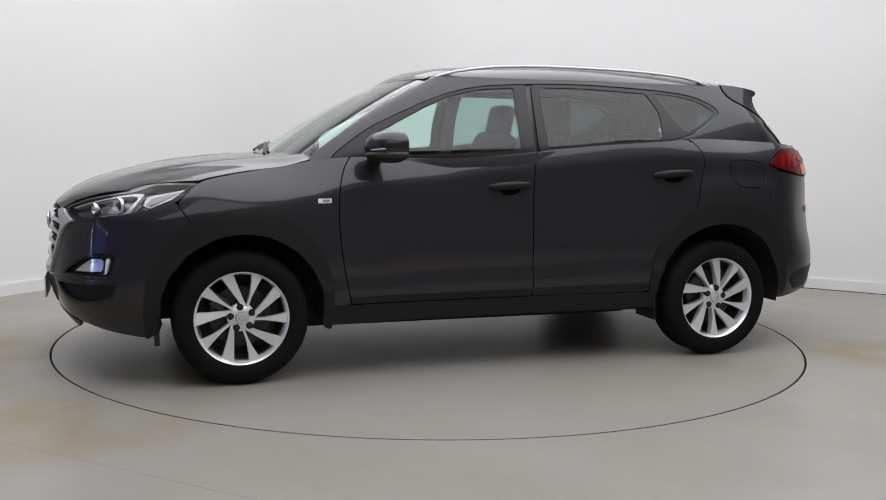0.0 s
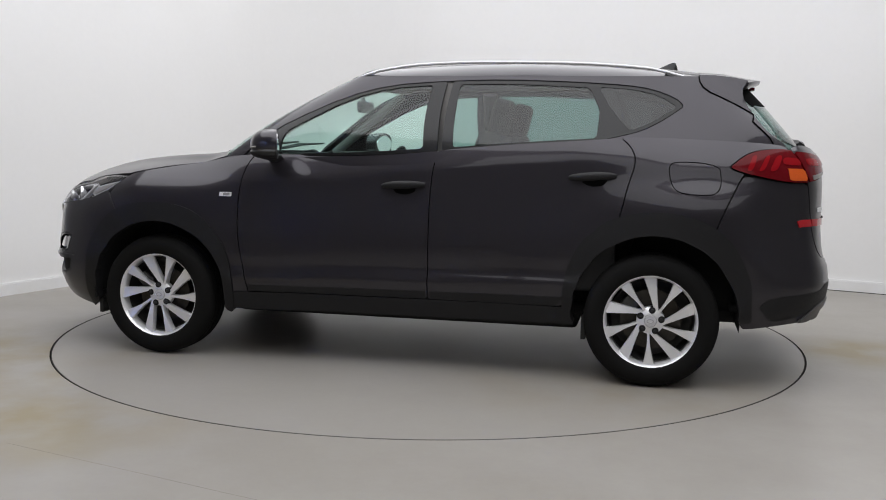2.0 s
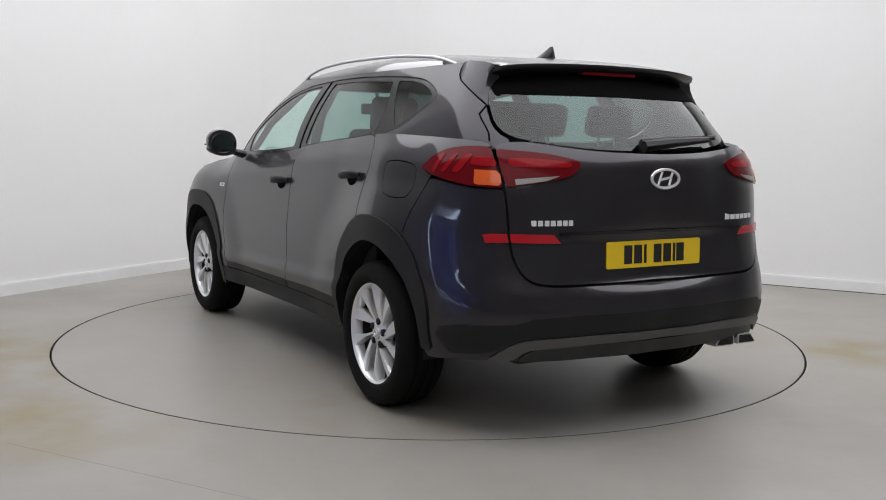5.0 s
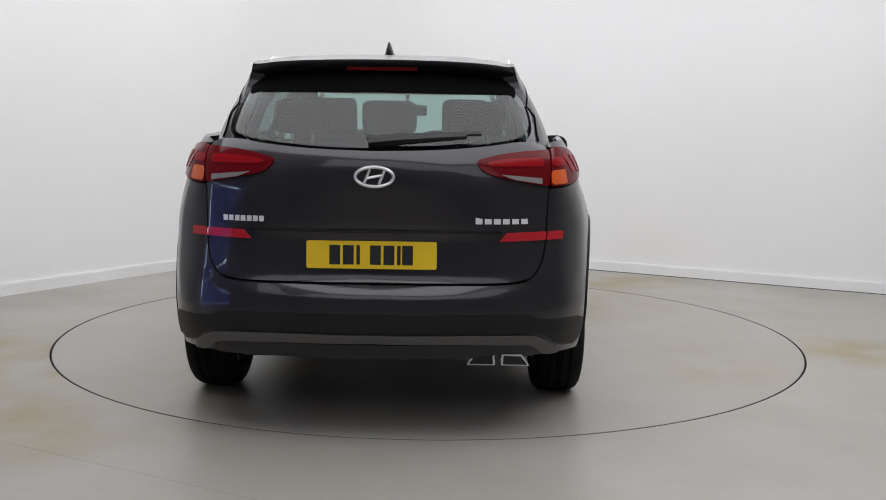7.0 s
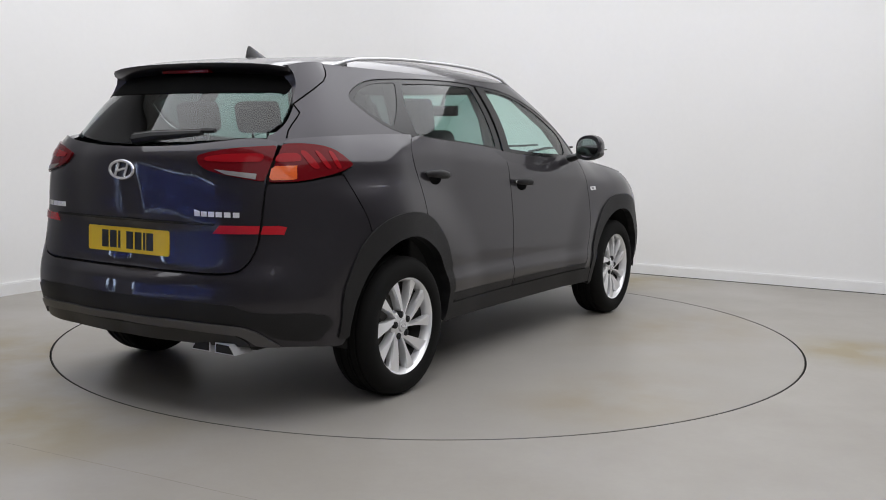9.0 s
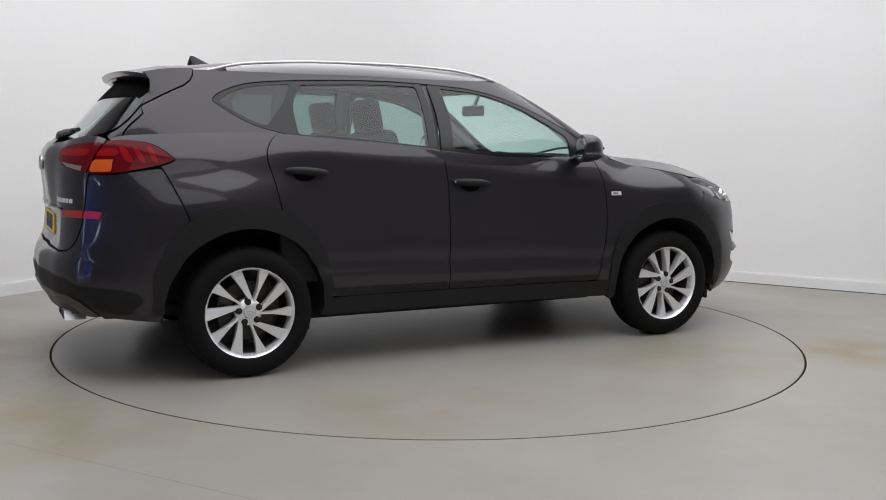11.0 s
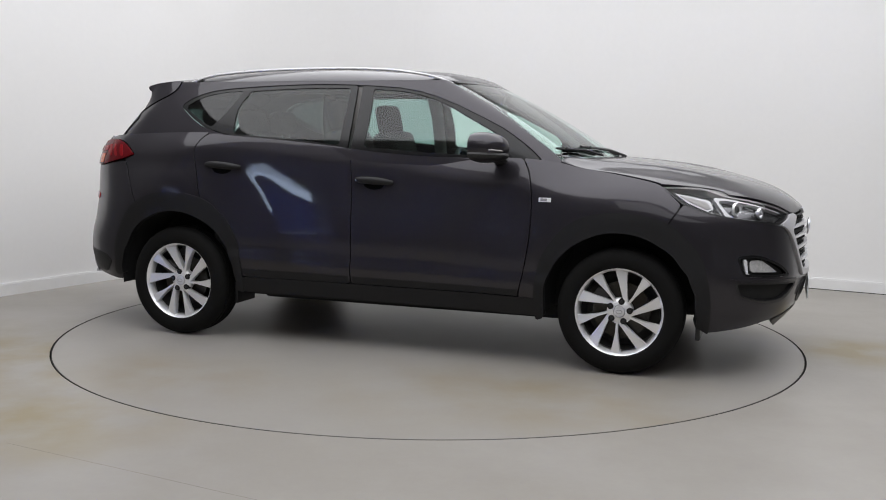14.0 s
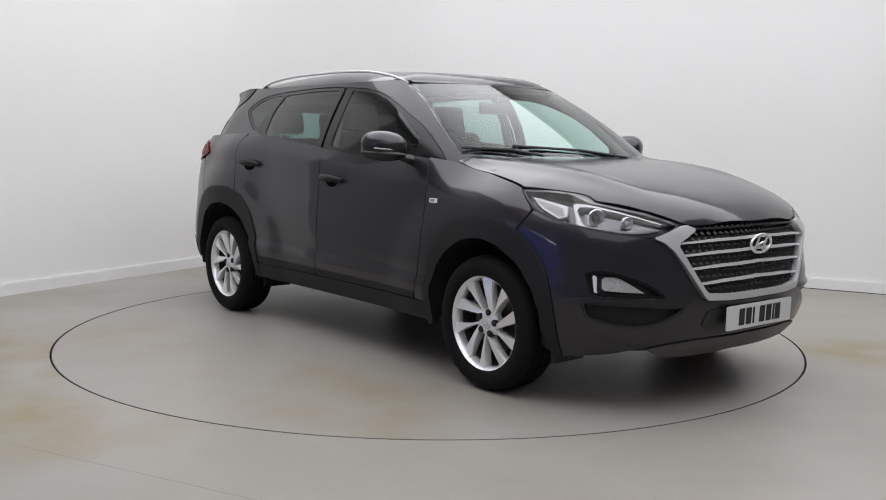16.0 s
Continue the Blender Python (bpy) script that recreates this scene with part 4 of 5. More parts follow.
def tailgate_things(gate):
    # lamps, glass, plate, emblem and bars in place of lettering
    inner = [sr(.694, 1.172), sr(.54, 1.160), sr(.42, 1.134), sr(.393, 1.120), sr(.43, 1.07), sr(.55, 1.042), sr(.694, 1.018)]
    amber_in = [sr(.675, 1.05), sr(.50, 1.075), sr(.455, 1.077), sr(.56, 1.047), sr(.675, 1.03)]
    white = [sr(.662, 1.054), sr(.53, 1.066), sr(.497, 1.069), sr(.55, 1.049), sr(.662, 1.032)]
    bright = [sr(.67, 1.135), sr(.54, 1.132), sr(.44, 1.118), sr(.45, 1.100), sr(.67, 1.100)]
    for side in (1, -1):
        lamp = panel("inner_tail_light", BODY, inner, RED, gate, side, off=0.010, thick=0.02, cell=0.02, label="red tail light with a clear reversing lens")
        panel("reversing_lens", BODY, white, LAMPGREY, lamp, side, off=0.0125, thick=0.002, cell=0.02, gap=0, rounding=0)
        panel("light_bar", BODY, bright, REDBRIGHT, lamp, side, off=0.0125, thick=0.002, cell=0.02, gap=0)
        panel("reflector", BODY, [sr(.688, .845), sr(.525, .843), sr(.492, .803), sr(.686, .806)], REFLEX, gate, side, off=0.006, thick=0.008, cell=0.02, rounding=0, label="red reflector strip")
    panel("plate_recess_lip", BODY, [sr(0, .848), sr(.50, .847), sr(.50, .838), sr(0, .838)], GLOSSBLACK, gate, sym=S_REAR, off=0.008, thick=0.02, cell=0.02, rounding=0, gap=0, label="dark lip over the number plate")
    number_plate("rear_number_plate", Matrix(((0, .03, -1, BODY.at(S_REAR, .746)[0][0] - .007), (-1, 0, 0, .012), (0, 1, .03, .746), (0, 0, 0, 1))), YELLOW, gate, "yellow rear number plate with black bars")
    emblem("rear_emblem", Matrix(((0, .05, -1, BODY.at(S_REAR, 1.058)[0][0] - .001), (-1, 0, 0, 0), (0, 1, .05, 1.058), (0, 0, 0, 1))), gate)
    for y0, count, pitch, h, slant in ((.612, 7, .025, .022, 0), (-.400, 6, .0365, .021, .004)):
        for k in range(count):
            y = y0 - k * pitch
            w = pitch * .36
            pts = [sr(abs(y), .885 + (.006 if k == 0 and slant else 0) + h / 2), sr(abs(y - 2 * w), .885 + h / 2), sr(abs(y - 2 * w), .885 - h / 2), sr(abs(y), .885 - h / 2)]
            panel("lettering_bar", BODY, pts, BADGE, gate, 1 if y > 0 else -1, off=0.004, thick=0.003, cell=0.02, rounding=0, gap=0)
    glass = [(U_REAR, 1.166), ur(.24, 1.170), ur(.43, 1.188), ur(.57, 1.210), ur(.622, 1.243), ur(.628, 1.30), ur(.595, 1.395), ur(.545, 1.48), ur(.3, 1.48), (U_REAR, 1.48)]
    panel("rear_window", UPPER, glass, GLASS_R, gate, sym=U_REAR, off=-0.002, thick=0.003, label="dark tinted rear window")
    panel("window_band", UPPER, [(U_REAR, 1.40), ur(.46, 1.395), ur(.54, 1.40), ur(.575, 1.385), ur(.56, 1.48), ur(.52, 1.535), (U_REAR, 1.535)], SHADE, gate, sym=U_REAR, off=0.001, thick=0.003, rounding=1, label="black band at the top of the rear window")
    # rear wiper
    bm = bmesh.new()
    tube(bm, [(-2.10, .03, 1.19), (-2.115, -.10, 1.205), (-2.085, -.36, 1.222)], [.034, .028, .016], 8, flat=.8)
    w = part("rear_wiper", bm, BLACK, gate)
    bm = bmesh.new()
    tube(bm, [(-2.10, .04, 1.210), (-2.105, -.12, 1.222), (-2.065, -.42, 1.232)], .011, 6)
    part("blade", bm, BLACK, w)
    # spoiler with side fins and brake lamp
    bm = bmesh.new()
    rows = []
    for y in np.linspace(-.562, .562, 31):
        q = abs(y) / .562
        x1 = -1.858 + .085 * q ** 4
        zt = 1.543 - .016 * q ** 2 - .010 * q ** 8
        x0 = -1.53
        zr = float(ROOF.at(x0, np.clip(y, -.55, .55))[0][2]) + .004 - .012 * q ** 4
        prof = [(x0, zr), (x0 - .12, zr * .6 + zt * .4 + .008), (x1 + .05, zt + .004), (x1, zt - .004), (x1 + .006, zt - .022), (x1 + .08, zt - .055), (x0 - .10, zt - .085), (x0, zr - .05)]
        rows.append([bm.verts.new((x, y * (1.0 + .012 * min(1, max(0, (x0 - x) / .3))), z)) for x, z in prof])
    for p, q in zip(rows, rows[1:]):
        for k in range(8):
            bm.faces.new((p[k], p[(k + 1) % 8], q[(k + 1) % 8], q[k]))
    bm.faces.new(rows[0])
    bm.faces.new(rows[-1][::-1])
    sp = part("roof_spoiler", bm, PAINT, CAR, angle=50)
    bm = bmesh.new()
    box(bm, -1.838, -1.800, -.15, .15, 1.494, 1.510, .004)
    part("brake_light", bm, RED, sp, "red high-level brake light")
    for side in (1, -1):
        # a fin that tapers from the roof's corner down to the window's lower corner, with a hollow trailing edge
        bm = bmesh.new()
        outline = [(-1.53, 1.552), (-1.533, 1.515), (-1.548, 1.488), (-1.585, 1.462), (-1.66, 1.424), (-1.73, 1.388), (-1.795, 1.352), (-1.772, 1.388), (-1.752, 1.425), (-1.742, 1.458), (-1.744, 1.485), (-1.758, 1.507), (-1.772, 1.522), (-1.70, 1.538), (-1.60, 1.549)]
        out, inn = [], []
        edge = [UPPER.at(*ux(x, min(z, ROOF_Z)), .001)[0] for x, z in outline[:7]]
        for k, (x, z) in enumerate(outline):
            y = edge[k][1] + .002 if k < 7 else .572 + (1.55 - z) * .30 - .02 * max(0, (-1.60 - x)) / .2
            out.append(bm.verts.new((x, side * y, z)))
            inn.append(bm.verts.new((x + .004, side * (y - .030 - .05 * (z - 1.35) / .2), z)))
        bm.faces.new(out)
        bm.faces.new(inn[::-1])
        n = len(out)
        for k in range(n):
            bm.faces.new((out[k], inn[k], inn[(k + 1) % n], out[(k + 1) % n]))
        bmesh.ops.triangulate(bm, faces=[f for f in bm.faces if len(f.verts) > 4])
        part("side_fin", bm, PAINT, sp, "painted fin beside the rear window", angle=30)
        bm = bmesh.new()
        seam = edge + [UPPER.at(*ur(y, z), .001)[0] for y, z in ((.650, 1.315), (.654, 1.29), (.655, 1.26), (.656, 1.235), (.664, 1.205))]
        tube(bm, [(p[0], (p[1] + .002) * side, p[2]) for p in seam], .0034, 6, up=(0, 1, 0))
        part("shut_line", bm, SHADE, sp, "dark gap along the fin")


def lamps():
    tip, low, fog, intake = HOLES["tip"], HOLES["low"], HOLES["fog"], HOLES["intake"]
    for side in (1, -1):
        lamp = panel("headlight", BODY, tip + low, material_lamp, CAR, side, off=-0.045, gap=-0.004, thick=0.001, cell=0.02, label="headlight unit with a dark housing and chrome inserts")
        panel("lens_cover", BODY, tip + low, GLASS_CLEAR, lamp, side, off=0.003, thick=0.006, cell=0.02)
        panel("lamp_rim", BODY, tip + low, BLACK, lamp, side, off=-0.004, gap=-0.001, thick=0.04, cell=0.02, holes=[inset(round_off(tip + low), .006)], rounding=0)
        tr = panel("turn_reflector", BODY, [sx(1.585, .962), sx(1.67, .948), sx(1.765, .926), sx(1.79, .880), sx(1.755, .866), sx(1.66, .907)], CLEARWHITE, lamp, side, off=-0.012, thick=0.02, cell=0.02, rounding=0, label="white rim of the indicator")
        panel("indicator_lens", BODY, [sx(1.62, .948), sx(1.67, .938), sx(1.752, .917), sx(1.773, .884), sx(1.757, .877), sx(1.67, .914)], LAMPGREY, tr, side, off=-0.009, thick=0.004, cell=0.02, rounding=0)
        panel("light_guide", BODY, [sx(1.765, .940), sx(1.84, .938), sf(.64, .905), sf(.53, .858), sf(.545, .850), sf(.645, .893), sx(1.85, .922), sx(1.803, .920), sx(1.872, .845), sf(.72, .828), sf(.72, .820), sx(1.850, .828)], CLEARWHITE, lamp, side, off=-0.010, thick=0.02, cell=0.015, rounding=1, label="white daytime light guide")
        panel("upper_trim", BODY, [sx(1.60, .982), sx(1.72, .972), sf(.72, .935), sf(.60, .898), sf(.50, .857), sf(.50, .863), sf(.60, .907), sf(.70, .941), sx(1.80, .966), sx(1.68, .985)], LAMPGREY, lamp, side, off=-0.004, thick=0.03, cell=0.02, rounding=0, label="grey trim along the top of the lamp")
        panel("inner_reflector", BODY, [sx(1.815, .925), sf(.72, .905), sf(.60, .872), sf(.53, .840), sf(.62, .812), sx(1.87, .838)], LAMPCHROME, lamp, side, off=-0.036, thick=0.01, cell=0.02)
        for s0, z0, r, deep in ((sx(1.895, .88)[0], .882, .036, True), (sf(.665, .86)[0], .862, .026, False)):
            p, n = BODY.at(s0, z0, -0.014)
            aim = Vector((n[0] + .7, n[1] * side, 0)).normalized()
            m = Matrix.Translation((p[0], p[1] * side, p[2])) @ Vector((0, 1, 0)).rotation_difference(aim).to_matrix().to_4x4()
            bm = bmesh.new()
            lathe(bm, [(r, .004), (r * 1.08, .0), (r * 1.02, -.012), (r * .90, .0), (r * .55, -.022), (.0005, -.030)], m, n=28)
            bowl = part("reflector_bowl", bm, CHROME, lamp, "chrome lamp bowl")
            bm = bmesh.new()
            lathe(bm, [(r * .52, -.018), (r * .50, -.006), (r * .36, .004), (.0005, .009)], m, n=24)
            part("projector_lens", bm, GLOSSBLACK if deep else CLEARWHITE, bowl, "round lamp lens")
        # outer tail light
        rear = [*HOLES["lamp_top"], *HOLES["lamp_low"]]
        tl = panel("outer_tail_light", BODY, rear, RED, CAR, side, off=0.010, thick=0.02, cell=0.02, label="red wrap-around tail light with an amber indicator")
        panel("amber_lens", BODY, [sr(.703, 1.085), sr(.775, 1.088), sx(-1.955, 1.086), sx(-1.955, 1.045), sr(.775, 1.031), sr(.703, 1.028)], AMBER, tl, side, off=0.0125, thick=0.002, cell=0.02, gap=0, rounding=1)
        for k in range(3):
            x = -1.755 - k * .055
            panel("light_bar", BODY, [sx(x, 1.075), sx(x - .03, 1.145), sx(x - .055, 1.15), sx(x - .025, 1.075)], REDBRIGHT, tl, side, off=0.0125, thick=0.002, cell=0.015, gap=0)
        panel("light_bar", BODY, [sr(.705, 1.135), sx(-1.93, 1.14), sx(-1.92, 1.105), sr(.705, 1.10)], REDBRIGHT, tl, side, off=0.0125, thick=0.002, cell=0.015, gap=0)
        panel("bumper_reflector", BODY, [sr(.694, .845), sr(.745, .846), sx(-2.005, .838), sx(-2.025, .802), sr(.75, .804), sr(.688, .806)], REFLEX, CAR, side, off=0.006, thick=0.008, cell=0.02, rounding=0, label="red reflector strip on the bumper")
        # fog lamp pocket and lower intake
        fl = panel("fog_lamp", BODY, fog, GLOSSBLACK, CAR, side, off=-0.05, gap=-0.012, thick=0.001, cell=0.02, label="fog lamp in a black pocket with a silver surround")
        panel("pocket_wall", BODY, fog, GLOSSBLACK, fl, side, off=-0.002, gap=-0.003, thick=0.05, cell=0.02, holes=[inset(round_off(fog), .006)], rounding=0)
        panel("fog_lens", BODY, [sx(1.972, .625), sf(.735, .628), sf(.70, .605), sf(.635, .553), sx(1.979, .562)], FOGGLASS, fl, side, off=-0.014, thick=0.03, cell=0.02, rounding=1, label="clear fog lamp lens")
        panel("fog_surround", BODY, [sx(1.930, .632), sx(1.955, .630), sx(1.972, .548), sf(.70, .545), sf(.615, .540), sf(.60, .528), sf(.70, .527), sx(1.955, .533)], BARS, fl, side, off=-0.004, thick=0.015, cell=0.015, rounding=1, label="silver fog lamp surround")
        panel("fog_blade", BODY, [sx(1.87, .532), sf(.72, .528), sf(.43, .512), sf(.42, .502), sf(.60, .508), sx(1.90, .515)], PAINT, CAR, side, off=0.008, thick=0.012, cell=0.02, rounding=1, label="painted blade under the fog lamp")
        li = panel("lower_intake", BODY, intake, BLACK, CAR, side, off=-0.045, gap=-0.012, thick=0.001, cell=0.02, label="black blanked lower intake")
        panel("pocket_wall", BODY, intake, BLACK, li, side, off=-0.002, gap=-0.003, thick=0.05, cell=0.02, holes=[inset(round_off(intake), .005)], rounding=0)


def grille():
    g = panel("grille", BODY, [sf(0, .485), sf(.36, .485), sf(.41, .53), sf(.56, .77), sf(.52, .85), sf(0, .87)], BLACK, CAR, sym=S_FRONT, off=-0.045, thick=0.001, cell=0.03, label="black honeycomb grille with four silver bars")
    outer = [sf(0, .506), sf(.345, .506), sf(.375, .53), sf(.485, .69), sf(.545, .762), sf(.605, .793), sf(.53, .822), sf(.45, .852), sf(.388, .828), sf(.44, .795), sf(.496, .765), sf(.462, .710), sf(.372, .570), sf(.338, .540), sf(0, .538)]
    panel("grille_frame", BODY, outer, SATIN, g, sym=S_FRONT, off=0.012, thick=0.05, cell=0.02, rounding=1, label="satin silver grille frame")
    panel("grille_cap", BODY, [sf(0, .834), sf(.38, .824), sf(.42, .832), sf(.40, .840), sf(0, .846)], BLACK, g, sym=S_FRONT, off=-0.004, thick=0.03, cell=0.02, rounding=1, label="black strip over the grille")
    for k, (z, w) in enumerate(((.788, .478), (.734, .462), (.674, .425), (.606, .385))):
        panel("grille_bar", BODY, [sf(0, z + .0065), sf(w * .6, z - .001), sf(w, z - .014), sf(w, z - .023), sf(w * .6, z - .014), sf(0, z - .0065)], BARS, g, sym=S_FRONT, off=0.002, thick=0.03, cell=0.02, rounding=0, gap=0)
    # honeycomb lugs between the bars
    bm = bmesh.new()
    for row in range(13):
        z = .512 + row * .0275
        w = .335 + (z - .51) * .50 - max(0, z - .79) * 1.1
        for i in range(-12, 13):
            y = (i + .5 * (row % 2)) * .036
            if abs(y) > w:
                continue
            s, zz = sf(max(abs(y), 1e-3), z)
            p, n = BODY.at(s, zz, -0.026)
            c = Vector((p[0], math.copysign(p[1], y), p[2]))
            r = []
            for a in range(6):
                r.append(bm.verts.new(c + Vector((0, .0165 * math.cos(radians(60 * a)), .0125 * math.sin(radians(60 * a))))))
            t = bm.verts.new(c + Vector((.016, 0, -.004)))
            for a in range(6):
                bm.faces.new((r[a], r[(a + 1) % 6], t))
    lug = part("honeycomb_mesh", bm, GLOSSBLACK, g, smooth=False)
    lug["kind"] = "stuff"
    emblem("front_emblem", Matrix(((0, .08, 1, BODY.at(S_FRONT, .752)[0][0] + .006), (1, 0, 0, 0), (0, 1, -.08, .752), (0, 0, 0, 1))), g, .080, .042)
    number_plate("front_number_plate", Matrix(((0, .03, 1, BODY.at(S_FRONT, .46)[0][0] + .012), (1, 0, 0, 0), (0, 1, -.03, .425), (0, 0, 0, 1))), WHITEPLATE, CAR, "white front number plate with black bars")


def wheel(name, m, phase):
    w = new(name)
    w.parent = CAR
    bm = bmesh.new()
    prof = [(.218, .080), (.230, .100), (.240, .108), (.260, .1135), (.283, .1135), (.301, .108), (.315, .098), (.323, .084), (.3275, .074)]
    tread = [(.3295, .060), (.3295, .052), (.322, .051), (.322, .043), (.330, .042), (.3305, .013), (.323, .012), (.323, .004), (.3305, .003)]
    half = prof + tread
    lathe(bm, half + [(r, -a) for r, a in half[::-1]], n=96)
    part("tyre", bm, RUBBER, w, "black rubber tyre with a grooved tread", angle=50)
    bm = bmesh.new()
    lathe(bm, [(.206, -.10), (.212, .02), (.214, .072), (.220, .088), (.2265, .097), (.2325, .101), (.2350, .097), (.2340, .088), (.220, .080), (.214, -.09)], n=80)
    part("rim", bm, ALLOY, w, "silver alloy rim", angle=50)
    bm = bmesh.new()
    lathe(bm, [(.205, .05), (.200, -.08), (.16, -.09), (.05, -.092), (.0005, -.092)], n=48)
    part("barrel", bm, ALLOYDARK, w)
    bm = bmesh.new()
    lathe(bm, [(.06, .012), (.150, .012), (.150, -.012), (.06, -.012)], n=48)
    part("brake_disc", bm, STEEL, w, "grey steel brake disc")
    bm = bmesh.new()
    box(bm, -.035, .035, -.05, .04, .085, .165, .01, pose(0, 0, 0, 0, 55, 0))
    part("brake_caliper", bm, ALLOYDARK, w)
    # five pairs of blades: one broad and swept, one that is slim and flares at the rim
    for k in range(10):
        root = 118 - phase - 72 * (k // 2)
        broad = k % 2 == 0
        r0, a0, r1, a1 = (.052, root - 9, .224, root - 46) if broad else (.052, root + 1, .224, root - 8)
        p0, p1 = (Vector((r * math.cos(radians(a)), 0, r * math.sin(radians(a)))) for r, a in ((r0, a0), (r1, a1)))
        run = (p1 - p0).normalized()
        across = Vector((-run.z, 0, run.x))
        bm = bmesh.new()
        rows = []
        for t in (0, .15, .35, .55, .75, .9, 1.0):
            wide = .0105 + .0225 * t ** 1.25 if broad else .0060 + .004 * t + .0215 * max(0, (t - .35) / .65) ** 1.3
            face = .071 + .006 * math.sin(math.pi * t) + .019 * t
            c = p0.lerp(p1, t)
            dip = .004 + .012 * t if broad else .003 + .004 * t
            rows.append([bm.verts.new(c + across * d + Vector((0, y, 0))) for d, y in ((-wide, face - .014), (-wide * .86, face - .002), (wide * .86, face - dip), (wide, face - dip - .012), (wide * .75, face - .048), (-wide * .75, face - .048))])
        for p, q in zip(rows, rows[1:]):
            for i in range(6):
                bm.faces.new((p[i], q[i], q[(i + 1) % 6], p[(i + 1) % 6]))
        bm.faces.new(rows[0])
        bm.faces.new(rows[-1][::-1])
        part("spoke", bm, ALLOY, w, angle=25)
    bm = bmesh.new()
    lathe(bm, [(.070, .03), (.068, .060), (.056, .071), (.034, .076), (.031, .074), (.0305, .030)], n=48)
    part("hub", bm, ALLOY, w, angle=35)
    bm = bmesh.new()
    lathe(bm, [(.030, .060), (.030, .078), (.027, .082), (.0005, .0835)], n=32)
    cap = part("centre_cap", bm, SATIN, w, "silver centre cap with a small oval emblem")
    bm = bmesh.new()
    tube(bm, [(.016 * math.cos(2 * math.pi * i / 16), .084, .009 * math.sin(2 * math.pi * i / 16)) for i in range(17)], .0018, 6, up=(0, 1, 0))
    part("emblem", bm, CHROME, cap)
    for k in range(5):
        a = radians(154 - phase - 72 * k)
        bm = bmesh.new()
        lathe(bm, [(.0165, .040), (.0165, .0765), (.0153, .0785), (.0005, .0785)], Matrix.Translation((.054 * math.cos(a), 0, .054 * math.sin(a))), n=16)
        b = part("bolt_well", bm, DARK, w)
        bm = bmesh.new()
        lathe(bm, [(.0082, .075), (.0082, .0815), (.006, .0835), (.0005, .0835)], Matrix.Translation((.054 * math.cos(a), 0, .054 * math.sin(a))), n=6)
        part("wheel_bolt", bm, BLACK, w, angle=20)
    w.matrix_local = m
    return w


def mirrors():
    for side in (1, -1):
        bm = bmesh.new()
        b2 = bmesh.new()
        bmesh.ops.create_uvsphere(b2, u_segments=28, v_segments=16, radius=1)
        for v in b2.verts:
            x, y, z = v.co
            k = 1 / max(1e-6, (abs(x) ** 2.2 + abs(y) ** 2.4 + abs(z) ** 2.3) ** (1 / 2.3))
            x, y, z = x * k, y * k, z * k
            if x < -.30:
                x = -.30
            v.co = Vector((.620 + x * .115 - .035 * y, side * (.980 + y * .100), 1.168 + z * .080 + .006 * y))
        absorb(bm, b2)
        mi = part("door_mirror", bm, PAINT, CAR, "body-coloured door mirror on a black foot", angle=35)
        bm = bmesh.new()
        tube(bm, [(.665, side * .83, 1.10), (.655, side * .875, 1.11), (.64, side * .93, 1.125)], [.045, .035, .030], 10, flat=.6)
        part("mirror_foot", bm, BLACK, mi)
        bm = bmesh.new()
        b2 = bmesh.new()
        bmesh.ops.create_uvsphere(b2, u_segments=24, v_segments=12, radius=1)
        for v in b2.verts:
            x, y, z = v.co
            v.co = Vector((.620 + x * .118 - .035 * y, side * (.980 + y * .101), 1.128 + z * .037 + .006 * y))
            v.co.x = max(v.co.x, .584 - .035 * y)
        absorb(bm, b2)
        part("lower_shell", bm, BLACK, mi, angle=35)
        bm = bmesh.new()
        prism(bm, oval(28, .083, .060), .004, Matrix(((-.35 * side * side, 0, -1, .5845), (side, 0, 0, side * .980), (0, 1, 0, 1.166), (0, 0, 0, 1))))
        part("mirror_glass", bm, MIRROR, mi, "silvered mirror glass")
        bm = bmesh.new()
        tube(bm, [(.735, side * .94, 1.150), (.718, side * 1.01, 1.152), (.670, side * 1.07, 1.158)], .006, 6, flat=.8)
        part("indicator", bm, LAMPGREY, mi)


